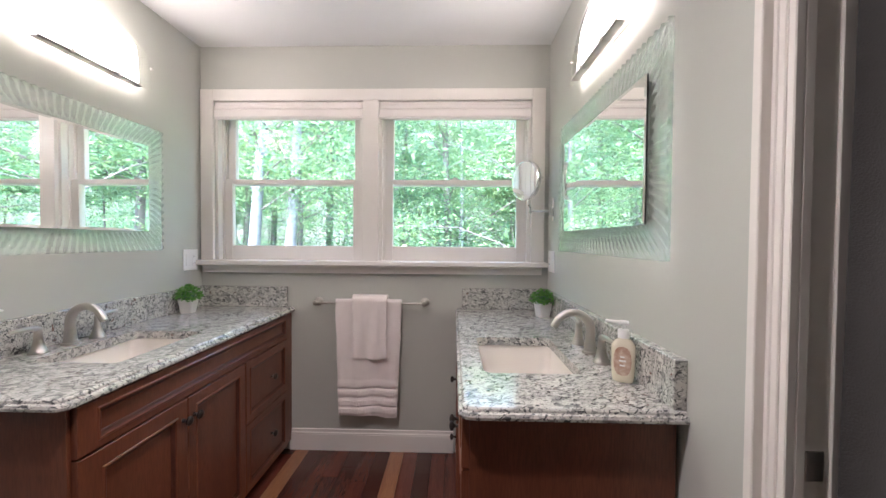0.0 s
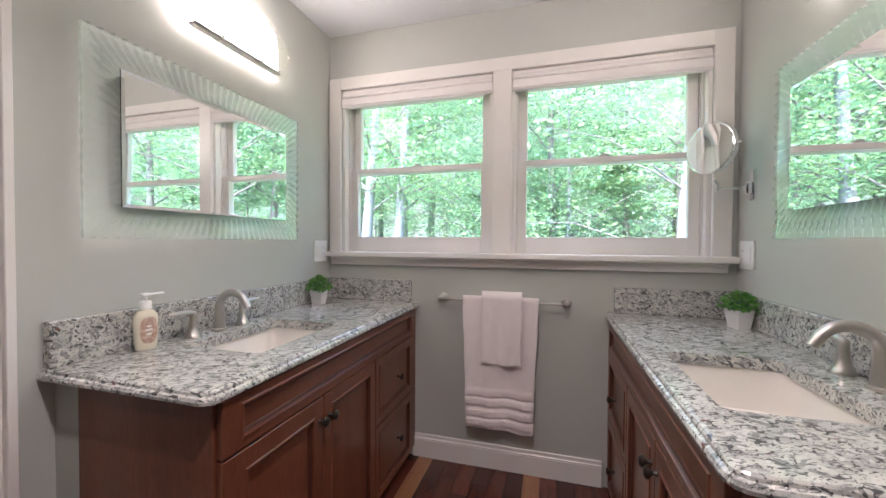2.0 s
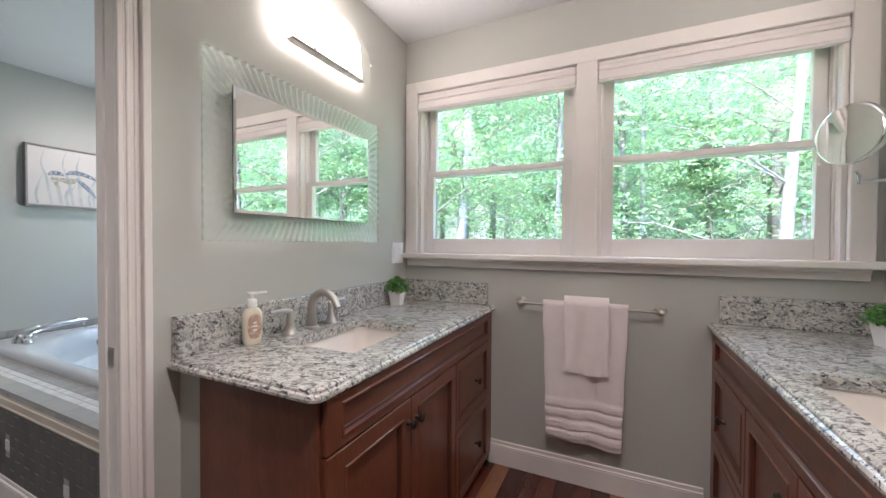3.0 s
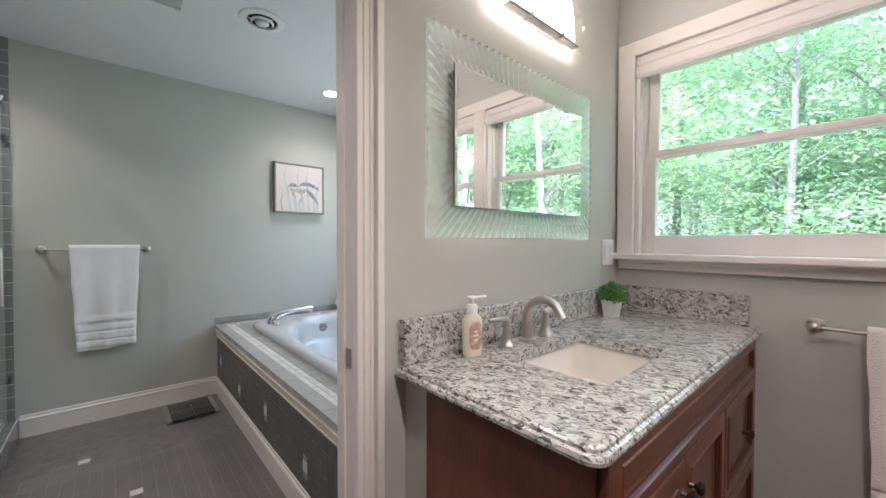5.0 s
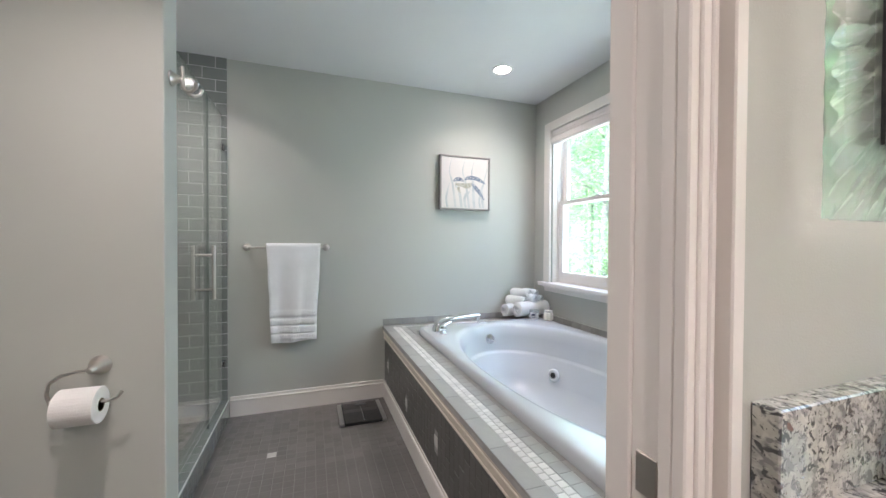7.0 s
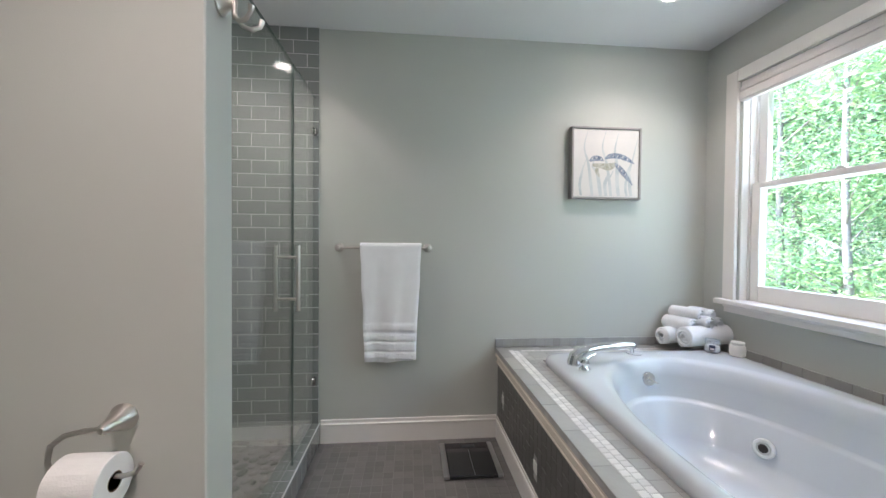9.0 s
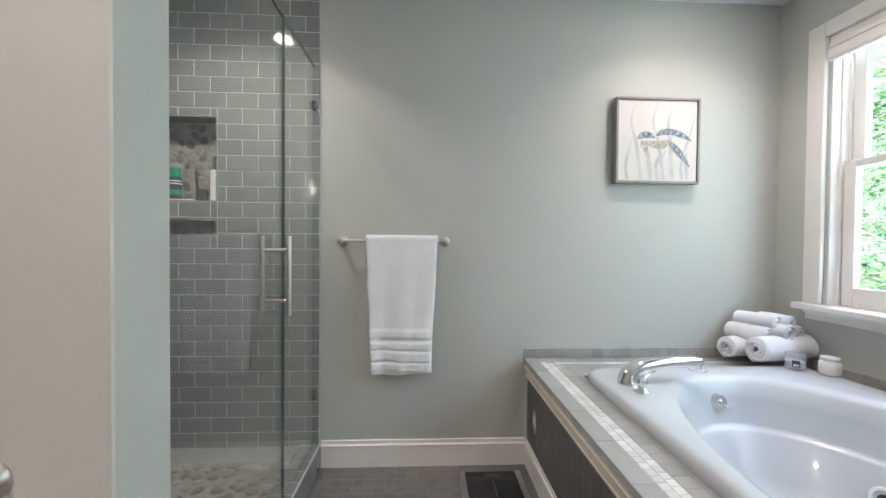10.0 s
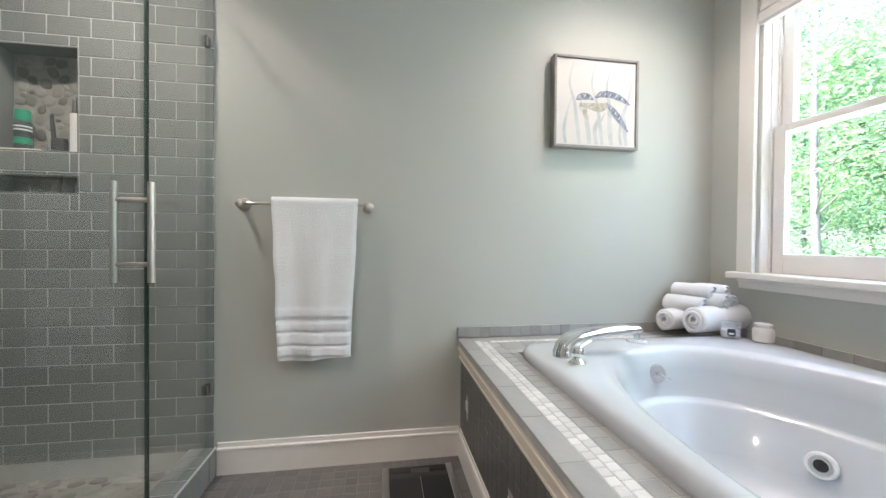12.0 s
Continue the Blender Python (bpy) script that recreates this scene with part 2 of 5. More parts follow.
GROUND = mat("forest_floor", (0.13, 0.14, 0.08), 0.95, spots=(0.10, 0.16, 0.07), spot_scale=0.8, grain=(0.04, 0.03, 0.02), grain_scale=8, grain_amount=0.6, bump=0.5, bump_scale=6)
PAN_GROUT = mat("pan_grout", (0.33, 0.32, 0.29), 0.9, spots=(0.28, 0.27, 0.25), spot_scale=12, bump=0.2)
BARK = mat("grey_bark", (0.13, 0.125, 0.12), 0.9, spots=(0.13, 0.125, 0.115), spot_scale=5, grain=(0.10, 0.09, 0.08), grain_scale=18, grain_amount=0.7, stretch=(3, 3, 0.6), bump=0.6, bump_scale=30)
BIRCH = mat("birch_bark", (0.22, 0.23, 0.245), 0.8, spots=(0.17, 0.18, 0.195), spot_scale=3, grain=(0.16, 0.155, 0.15), grain_scale=12, grain_amount=0.8, stretch=(1, 1, 4), bump=0.3, bump_scale=30)
LEAF = leaf_mat("leaf", (0.12, 0.26, 0.15), (0.235, 0.345, 0.155))
LEAF_DARK = leaf_mat("dark_leaf", (0.10, 0.215, 0.13), (0.15, 0.27, 0.155))
POT_LEAF = leaf_mat("pot_leaf", (0.08, 0.26, 0.06), (0.24, 0.46, 0.13))

# ---- building helpers ----


def part(name, bm, material, parent=None, label="", smooth=False):
    me = bpy.data.meshes.new(name)
    bm.normal_update()
    bm.to_mesh(me)
    bm.free()
    me.materials.append(material)
    if smooth:
        me.shade_smooth()
        me.set_sharp_from_angle(angle=radians(42))
    ob = new(name, me)
    if parent:
        ob.parent = parent
    if label:
        ob["label"] = label
    return ob


def thing(name, label, category, loc=(0, 0, 0), group="", kind="", rz=0):
    e = new(name)
    e.matrix_world = pose(*loc, 0, 0, rz)
    e.empty_display_size = 0.05
    return tagged(e, label, category, group, kind)


def bx(x0, y0, z0, x1, y1, z1, bevel=0.0, bm=None, seg=1):
    """A box between two corners, added to bm."""
    own = bm is None
    b = bmesh.new()
    bmesh.ops.create_cube(b, size=1)
    for v in b.verts:
        v.co = Vector(((x0 + x1) / 2 + v.co.x * abs(x1 - x0), (y0 + y1) / 2 + v.co.y * abs(y1 - y0), (z0 + z1) / 2 + v.co.z * abs(z1 - z0)))
    if bevel:
        bmesh.ops.bevel(b, geom=b.edges[:], offset=bevel, segments=seg, profile=0.5, affect="EDGES")
    if own:
        return b
    tmp = bpy.data.meshes.new("tmp")
    b.to_mesh(tmp)
    b.free()
    bm.from_mesh(tmp)
    bpy.data.meshes.remove(tmp)
    return bm


def boxes(*rows, bevel=0.0):
    bm = bmesh.new()
    for r in rows:
        bx(*r, bevel=bevel, bm=bm)
    return bm


def rings(loops, close_start=False, close_end=False, bm=None, cyclic=True):
    """A skin over loops of equally many points."""
    bm = bm or bmesh.new()
    vs = [[bm.verts.new(p) for p in loop] for loop in loops]
    for a, c in zip(vs, vs[1:]):
        k = len(a)
        for i in range(k if cyclic else k - 1):
            j = (i + 1) % k
            bm.faces.new((a[i], a[j], c[j], c[i]))
    if close_start:
        bm.faces.new(list(reversed(vs[0])))
    if close_end:
        bm.faces.new(vs[-1])
    return bm


def fix(bm):
    bmesh.ops.recalc_face_normals(bm, faces=bm.faces[:])
    return bm


def lathe(profile, segs=24, m=None, bm=None):
    """A turned body about z from (radius, height) rows."""
    m = m or Matrix()
    loops = [[m @ Vector((max(r, 1e-5) * math.cos(2 * math.pi * i / segs), max(r, 1e-5) * math.sin(2 * math.pi * i / segs), z)) for i in range(segs)] for r, z in profile]
    bm = rings(loops, True, True, bm)
    return fix(bm)


def tube(points, radii, segs=12, bm=None, flat=1.0):
    """A round bar along points, with a radius for each."""
    pts = [Vector(p) for p in points]
    radii = radii if hasattr(radii, "__len__") else [radii] * len(pts)
    loops, side = [], None
    for i, p in enumerate(pts):
        d = (pts[min(i + 1, len(pts) - 1)] - pts[max(i - 1, 0)]).normalized()
        if side is None:
            side = d.orthogonal().normalized()
        side = (side - d * side.dot(d)).normalized()
        up = d.cross(side)
        loops.append([p + radii[i] * (math.cos(a) * side + flat * math.sin(a) * up) for a in (2 * math.pi * k / segs for k in range(segs))])
    return fix(rings(loops, True, True, bm))


def arc(c, r, a0, a1, n, u=(1, 0, 0), w=(0, 0, 1)):
    c, u, w = Vector(c), Vector(u), Vector(w)
    return [c + r * (math.cos(radians(a)) * u + math.sin(radians(a)) * w) for a in (a0 + (a1 - a0) * i / (n - 1) for i in range(n))]


def rrect(cx, cy, hx, hy, r, z, n=5):
    """A rounded rectangle's outline at height z."""
    out = []
    for sx, sy, a0 in ((1, 1, 0), (-1, 1, 90), (-1, -1, 180), (1, -1, 270)):
        for i in range(n):
            a = radians(a0 + 90 * i / (n - 1))
            out.append(Vector((cx + sx * (hx - r) + r * math.cos(a), cy + sy * (hy - r) + r * math.sin(a), z)))
    return out


def structure(name, bm, material, label):
    return tagged(part(name, bm, material), label, "", "", "structure")


# ---- walls, floors, ceiling ----
WX, EX, FX, NY, SY = -1.562, 0.52, -4.06, 2.22, -1.40
structure("ceiling_vanity", bx(-1.62, -1.6, H, 1.9, 2.6, H + 0.15), CEIL, "smooth white painted ceiling")
structure("ceiling_bath", bx(-4.4, -1.6, H2, -1.62, 2.6, H + 0.15), CEIL, "smooth white painted ceiling over the bath")
structure("wall_north", boxes((-4.30, NY, -0.3, -3.81, NY + 0.16, H), (-3.81, NY, -0.3, -1.95, NY + 0.16, 0.862), (-3.81, NY, 2.085, -1.95, NY + 0.16, H),
          (-1.95, NY, -0.3, -1.478, NY + 0.16, H), (-1.478, NY, -0.3, 0.416, NY + 0.16, 1.13), (-1.478, NY, 2.095, 0.416, NY + 0.16, H),
          (0.416, NY, -0.3, 1.8, NY + 0.16, H)), WALL, "painted grey-green wall with two window openings")
structure("wall_partition", boxes((-1.66, 0.785, 0, WX, NY, H), (-1.66, -0.05, 2.07, WX, 0.785, H), (-1.66, SY, 0, WX, -0.05, H)), WALL,
          "painted grey-green partition wall with a pocket door opening")
structure("wall_east", boxes((EX, 0.64, 0, EX + 0.14, NY, H), (EX, -0.25, 2.07, EX + 0.14, 0.64, H), (EX, SY, 0, EX + 0.14, -0.25, H)), WALL,
          "painted grey-green side wall with a doorway")
structure("wall_south", bx(-4.30, SY - 0.15, -0.3, 1.8, SY, H), WALL, "plain painted wall behind")
structure("wall_closet", bx(1.6, SY, -0.3, 1.75, NY, H), WALL, "plain wall beyond the doorway")
structure("wall_stub", bx(-2.91, SY, 0, -2.78, -0.085, H, 0.003), WALL, "short painted wall ending beside the shower")
NICHES = [(-0.914, -0.618, 1.333, 1.745), (-0.914, -0.618, 1.171, 1.247)]
rows_w = [(FX - 0.2, -0.125, -0.3, FX, NY, H)]
ya, yb = NICHES[0][0], NICHES[0][1]
rows_w += [(FX - 0.2, SY, -0.3, FX, ya, H), (FX - 0.2, yb, -0.3, FX, -0.125, H), (FX - 0.2, ya, -0.3, FX, yb, 1.171), (FX - 0.2, ya, 1.247, FX, yb, 1.333),
           (FX - 0.2, ya, 1.745, FX, yb, H), (FX - 0.2, ya, 1.171, FX - 0.09, yb, 1.247), (FX - 0.2, ya, 1.333, FX - 0.09, yb, 1.745)]
structure("wall_west", boxes(*rows_w), WALL, "painted grey-green end wall with towel bar and picture")
structure("subfloor", bx(-4.3, SY - 0.15, -0.3, 1.8, NY + 0.1, -0.012), GROUT_D, "dark base under planks and tiles")


def baseboard(name, x0, y0, x1, y1, dx, dy, h=0.158, z0=0.0):
    """A baseboard with a moulded cap that stands dx, dy off the wall."""
    bm = bmesh.new()
    if dy:
        a, b = sorted((y0, y0 + dy))
        c, d = sorted((y0, y0 + dy * 0.6))
        bx(x0, a, z0, x1, b, h - 0.03, 0.002, bm), bx(x0, c, h - 0.03, x1, d, h, 0.003, bm), bx(x0, a, h - 0.032, x1, b + (0.004 if dy > 0 else 0), h - 0.02, 0.003, bm)
    else:
        a, b = sorted((x0, x0 + dx))
        c, d = sorted((x0, x0 + dx * 0.6))
        bx(a, y0, z0, b, y1, h - 0.03, 0.002, bm), bx(c, y0, h - 0.03, d, y1, h, 0.003, bm), bx(a, y0, h - 0.032, b + (0.004 if dx > 0 else 0), y1, h - 0.02, 0.003, bm)
    return structure(name, bm, TRIM, "white painted moulded baseboard")


baseboard("baseboard_vanity", -1.02, NY, -0.03, NY, 0, -0.015, 0.13)
baseboard("baseboard_end", FX, -0.1205, FX, 0.905, 0.016, 0, z0=0.02)
baseboard("baseboard_tub", FX + 0.017, 0.915, -1.665, 0.915, 0, -0.016, z0=0.02)


def pocket_casing(name, xw, side, y, ys, thick):
    """Door casing and split jamb round an opening from ys to y in a wall whose room face is xw."""
    e = thing(name, "white painted door casing and split pocket-door jamb", "door frame", kind="structure")
    for yy, s in ((y, 1), (ys, -1)):
        bm = bmesh.new()
        for a, b, d in ((0.0, 0.012, 0.016), (0.012, 0.050, 0.012), (0.050, 0.070, 0.029), (0.018, 0.026, 0.016), (0.036, 0.043, 0.015)):
            bx(xw, yy + s * a, 0, xw + side * d, yy + s * b, 2.07 + a, 0.002, bm)
        part("casing", bm, TRIM, e)
        for a, b in ((0.0, 0.018), (0.058, thick)):
            part("jamb", bx(xw - side * a, yy, 0, xw - side * b, yy + s * 0.025, 2.07, 0.002), TRIM, e)
        part("pocket_slot", bx(xw - side * 0.018, yy + s * 0.005, 0, xw - side * 0.058, yy + s * 0.025, 2.07), TRIM, e)
    bm = bmesh.new()
    for a, b, d in ((0.0, 0.012, 0.016), (0.012, 0.050, 0.012), (0.050, 0.070, 0.029)):
        bx(xw, ys - 0.070, 2.07 + a, xw + side * d, y + 0.070, 2.07 + b, 0.002, bm)
    part("head_casing", bm, TRIM, e)
    part("head_jamb", bx(xw, ys, 2.05, xw - side * thick, y, 2.07), TRIM, e)
    part("strike_plate", bx(xw - side * 0.020, y + 0.002, 0.880, xw - side * 0.050, y + 0.0075, 0.930, 0.001), NICKEL, e, "dull nickel strike plate")
    return e


pocket_casing("door_1", WX, 1, 0.76, -0.03, 0.098)
pocket_casing("door_2", EX, -1, 0.615, -0.23, 0.14)


# ---- windows ----
def window(name, x0, z0, z_mid, z_shade, label):
    """Two double-hung sashes side by side with casing, stool, apron and raised fabric shades. x0: outer edge of the casing."""
    e = thing(name, label, "window", (0, 0, 0), kind="structure")
    top, W = 2.162, 2.045
    x1 = x0 + W
    part("casing", bx(x0, 2.198, z0, x0 + 0.077, NY, top, 0.003), TRIM, e)
    part("casing", bx(x1 - 0.077, 2.198, z0, x1, NY, top, 0.003), TRIM, e)
    part("head_casing", bx(x0 + 0.077, 2.199, 2.094, x1 - 0.077, NY, top, 0.002), TRIM, e)
    ua, ub, uc, ud = x0 + 0.077, x0 + 0.974, x0 + 1.069, x1 - 0.077
    part("mullion", bx(ub, 2.199, z0, uc, 2.37, 2.094, 0.002), TRIM, e)
    part("sill", bx(x0 - 0.016, 2.155, z0 - 0.03, x1 + 0.016, 2.37, z0, 0.006, seg=2), TRIM, e)
    part("apron", boxes((x0 + 0.012, 2.20, z0 - 0.075, x1 - 0.012, NY, z0 - 0.03), (x0 + 0.012, 2.192, z0 - 0.045, x1 - 0.012, NY, z0 - 0.03), bevel=0.002), TRIM, e)
    for a, b in ((ua, ub), (uc, ud)):
        for q in (a, b - 0.018):
            part("side_jamb", bx(q, NY + 0.002, z0, q + 0.018, 2.37, 2.094, 0.001), TRIM, e)
            for d in (2.262, 2.30, 2.34):
                part("stop", bx(q + (0.018 if q == a else -0.008), d, z0, q + (0.026 if q == a else 0.0), d + 0.01, 2.094), TRIM, e)
        part("head_jamb", bx(a + 0.018, NY + 0.002, 2.07, b - 0.018, 2.37, 2.094), TRIM, e)
        for sash, y, zb, zt, rb, rt in (("lower_sash", 2.272, z0, z_mid, 0.086, 0.03), ("upper_sash", 2.31, z_mid - 0.032, 2.07, 0.03, 0.05)):
            sx, tx = a + 0.026, b - 0.026
            s = part(sash, boxes((sx, y, zb, sx + 0.048, y + 0.034, zt), (tx - 0.048, y, zb, tx, y + 0.034, zt), (sx + 0.048, y, zb, tx - 0.048, y + 0.034, zb + rb),
                                 (sx + 0.048, y, zt - rt, tx - 0.048, y + 0.034, zt), bevel=0.0025), TRIM, e)
            p = part("pane", bx(sx + 0.046, y + 0.015, zb + rb - 0.002, tx - 0.046, y + 0.019, zt - rt + 0.002), PANE, s, "clear glass")
            p.visible_shadow = False
        mx = (a + b) / 2
        part("sash_lock", boxes((mx - 0.028, 2.272, z_mid, mx + 0.028, 2.30, z_mid + 0.006), (mx - 0.012, 2.27, z_mid + 0.006, mx + 0.02, 2.295, z_mid + 0.014), bevel=0.002), NICKEL, e, "bronze sash lock")
        sh = part("shade", boxes((a + 0.004, 2.215, z_shade + 0.04, b - 0.004, 2.245, 2.092), (a + 0.002, 2.203, z_shade + 0.003, b - 0.002, 2.24, z_shade + 0.05),
                                 (a + 0.003, 2.207, z_shade + 0.053, b - 0.003, 2.243, z_shade + 0.078), bevel=0.005), SHADE, e, "raised white fabric shade")
        part("bottom_rail", bx(a + 0.004, 2.208, z_shade - 0.004, b - 0.004, 2.238, z_shade + 0.004, 0.002), SHADE, sh)
    return e


window("window_1", -1.553, 1.148, 1.64, 1.994, "white double-hung twin window looking onto green woods")
window("window_2", -3.90, 0.875, 1.525, 1.985, "white double-hung twin window above the bathtub")

# ---- vanities ----


def panel_front(u0, u1, z0, z1, frame_w, put, depth=0.02, lead=0.0):
    """A cabinet front with a stepped frame, a bead and a sunk panel; lead: how much wider its first stile is. put(u, d, z) places a point d in front of the carcass."""
    def loop(i, d):
        a = u0 + i + (lead if i > 0.01 else 0.0)
        return [put(u, d, z) for u, z in ((a, z0 + i), (u1 - i, z0 + i), (u1 - i, z1 - i), (a, z1 - i))]
    bm = rings([loop(0, 0), loop(0, depth - 0.002), loop(0.002, depth), loop(frame_w - 0.010, depth), loop(frame_w - 0.007, depth + 0.003), loop(frame_w - 0.002, depth + 0.003),
                loop(frame_w + 0.002, depth - 0.006), loop(frame_w + 0.008, depth - 0.008), loop(frame_w + 0.011, depth - 0.011)], True, True)
    return fix(bm)


def groove(u0, u1, z0, z1, frame_w, put, depth=0.02, lead=0.0):
    """The dark line in the moulding of a front."""
    def loop(i, d):
        a = u0 + i + lead
        return [put(u, d, z) for u, z in ((a, z0 + i), (u1 - i, z0 + i), (u1 - i, z1 - i), (a, z1 - i))]
    return fix(rings([loop(frame_w + 0.0005, depth - 0.0015), loop(frame_w + 0.0032, depth - 0.0062), loop(frame_w + 0.0085, depth - 0.0078), loop(frame_w + 0.0118, depth - 0.0105)]))


def knob(put, u, z, d):
    o, t = Vector(put(u, d, z)), Vector(put(u, d + 1, z))
    ax = (t - o).normalized()
    m = Matrix.Translation(o) @ ax.to_track_quat("Z", "Y").to_matrix().to_4x4()
    return lathe([(0.008, 0), (0.0065, 0.004), (0.005, 0.012), (0.009, 0.016), (0.0155, 0.021), (0.0165, 0.027), (0.012, 0.032), (0.004, 0.034), (0.0, 0.0342)], 16, m)


def faucet(s, loc, label):
    """A widespread basin faucet: arched spout and two lever handles. s: the way to the basin along x."""
    e = thing("faucet", label, "faucet", loc, "basin faucets")
    b = part("spout", tube([(0, 0, 0), (0, 0, 0.008), (0, 0, 0.01), (0, 0, 0.05)] + arc((s * 0.064, 0, 0.080), 0.065, 172, 22, 12, (s, 0, 0)) + [Vector((s * 0.132, 0, 0.091))],
                           [0.028, 0.028, 0.022, 0.0172] + [0.0162, 0.016, 0.0157, 0.0154, 0.0151, 0.0148, 0.0145, 0.0142, 0.014, 0.0138, 0.0136, 0.0134, 0.0125], 18), NICKEL, e, smooth=True)
    for dy in ((-0.113, 0.104) if s > 0 else (-0.113, 0.113)):
        h = part("handle", lathe([(0.027, 0), (0.027, 0.005), (0.0235, 0.010), (0.0175, 0.026), (0.0135, 0.045), (0.0115, 0.064), (0.0118, 0.080), (0.0112, 0.087), (0.007, 0.092), (0.0, 0.093)], 20,
                                 Matrix.Translation((s * 0.004, dy, 0))), NICKEL, e, smooth=True)
        sgn = -1 if dy < 0 else 1
        part("lever", tube([(s * 0.004, dy - sgn * 0.004, 0.078), (s * 0.005, dy + sgn * 0.006, 0.087), (s * 0.006, dy + sgn * 0.032, 0.092), (s * 0.006, dy + sgn * 0.058, 0.0925), (s * 0.006, dy + sgn * 0.082, 0.093), (s * 0.006, dy + sgn * 0.088, 0.0935)], [0.0105, 0.010, 0.0085, 0.0075, 0.0065, 0.004], 12), NICKEL, h, smooth=True)
    return e


def vanity(xw, s, depth, y0, gap, fy, label_c):
    """A vanity against the wall at xw, with its front towards s along x: cabinet, worktop, backsplashes and basin."""
    fr = depth - 0.03
    X = lambda u: xw + s * u
    put = lambda y, d, z: (X(fr + d), y, z)
    ya_, yb_ = y0 + 0.042, NY - 0.004
    e = thing("vanity_cabinet", label_c, "cabinet", group="vanity cabinets")
    part("body", boxes((X(gap), ya_, 0.09, X(fr), yb_, 0.70), (X(gap), ya_, 0.70, X(gap + 0.02), yb_, 0.836), (X(fr - 0.02), ya_, 0.70, X(fr), yb_, 0.836),
                       (X(gap + 0.02), ya_, 0.70, X(fr - 0.02), ya_ + 0.02, 0.836), (X(gap + 0.02), yb_ - 0.02, 0.70, X(fr - 0.02), yb_, 0.836), bevel=0.001), WOOD, e)
    part("end_panel", bx(X(gap - 0.002), ya_ - 0.006, 0.0, X(fr + 0.001), ya_, 0.835, 0.001), WOOD, e)
    # Added strip in wall paint closes the gap, which is otherwise a dark slot.
    if gap > 0.05:
        part("wall_filler", bx(X(0), ya_ - 0.004, 0.0, X(gap - 0.003), ya_ + 0.015, 0.836), WALL, e, "added wall-coloured strip closing the gap beside the wall")
    # The toe kick is set back and takes the darker cabinet colour.
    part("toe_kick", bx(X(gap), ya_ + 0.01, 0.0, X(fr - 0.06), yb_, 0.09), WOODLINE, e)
    yd = (ya_ + 0.004, ya_ + 0.404, ya_ + 0.784, yb_ - 0.075)
    for name, u0, u1, z0, z1, fw, knobs in (("false_front", yd[0], yd[3], 0.699, 0.834, 0.031, ()), ("door", yd[0], yd[1] - 0.002, 0.065, 0.693, 0.06, ((yd[1] - 0.026, 0.62),)),
                                            ("door", yd[1] + 0.002, yd[2] - 0.003, 0.065, 0.693, 0.05, ((yd[1] + 0.03, 0.618),)),
                                            ("drawer", yd[2] + 0.003, yd[3], 0.40, 0.693, 0.042, (((yd[2] + yd[3]) / 2 + 0.02, 0.545),)),
                                            ("drawer", yd[2] + 0.003, yd[3], 0.065, 0.394, 0.042, (((yd[2] + yd[3]) / 2 + 0.02, 0.24),))):
        lead = 0.032 if name == "false_front" else 0.016 if u0 == yd[0] else 0.0
        f = part(name, panel_front(u0, u1, z0, z1, fw, put, lead=lead), WOOD, e)
        part("moulding_line", groove(u0, u1, z0, z1, fw, put, 0.0208, lead), WOODLINE, f, "dark moulding line")
        for ku, kz in knobs:
            part("knob", knob(put, ku, kz, 0.02), BRONZE, f, "dark round knob", True)
    part("filler", bx(X(fr - 0.02), yb_ - 0.073, 0.065, X(fr + 0.012), yb_, 0.834, 0.002), WOOD, e)

    # worktop: stepped ogee edge with a clipped near corner and a basin cut-out
    def outline(i, z):
        c = 0.034 - i * 0.5
        p = [(0.0, NY), (0.0, y0 + i)] + [(depth - i - c + c * math.sin(radians(a)), y0 + i + c - c * math.cos(radians(a))) for a in (0, 22.5, 45, 67.5, 90)] + [(depth - i, NY)]
        return [Vector((X(u), y, z)) for u, y in p]
    edge = [(0.030, 0.838), (0.008, 0.8385), (0.001, 0.843), (0.0, 0.850), (0.003, 0.857), (0.010, 0.8595), (0.011, 0.8655), (0.015, 0.8695), (0.020, 0.870)]
    bm = rings([outline(i, z) for i, z in edge])
    hy = fy - 0.036
    hx = 0.294 if s > 0 else 0.312
    hole = rrect(X(hx), hy, 0.150, 0.212, 0.024, 0.870, 6)
    bm.verts.ensure_lookup_table()
    top_edges = [ed for ed in bm.edges if all(abs(v.co.z - 0.870) < 1e-6 for v in ed.verts)]
    hv = [bm.verts.new(p) for p in hole]
    hv2 = [bm.verts.new(p - Vector((0, 0, 0.034))) for p in hole]
    he = [bm.edges.new((hv[i], hv[(i + 1) % len(hv)])) for i in range(len(hv))]
    bmesh.ops.triangle_fill(bm, use_beauty=True, edges=top_edges + he)
    cxh = sum(p.x for p in hole) / len(hole)
    bmesh.ops.delete(bm, geom=[f for f in bm.faces if len(f.verts) == 3 and all(v in hv for v in f.verts) and abs(f.calc_center_median().x - cxh) < 0.152], context="FACES_ONLY")
    for i in range(len(hv)):
        j = (i + 1) % len(hv)
        bm.faces.new((hv[i], hv[j], hv2[j], hv2[i]))
    ct = tagged(part("worktop", fix(bm), GRANITE), "speckled grey and white granite vanity worktop with stepped edge", "countertop", "vanity worktops")
    part("backsplash", bx(X(0), y0 + 0.014, 0.8705, X(0.031), NY, 0.992, 0.002), GRANITE, ct)
    part("side_splash", bx(X(0.0315), NY - 0.027, 0.8705, X(depth - 0.04), NY, 0.992, 0.002), GRANITE, ct)
    cx = sum(p.x for p in hole) / len(hole)
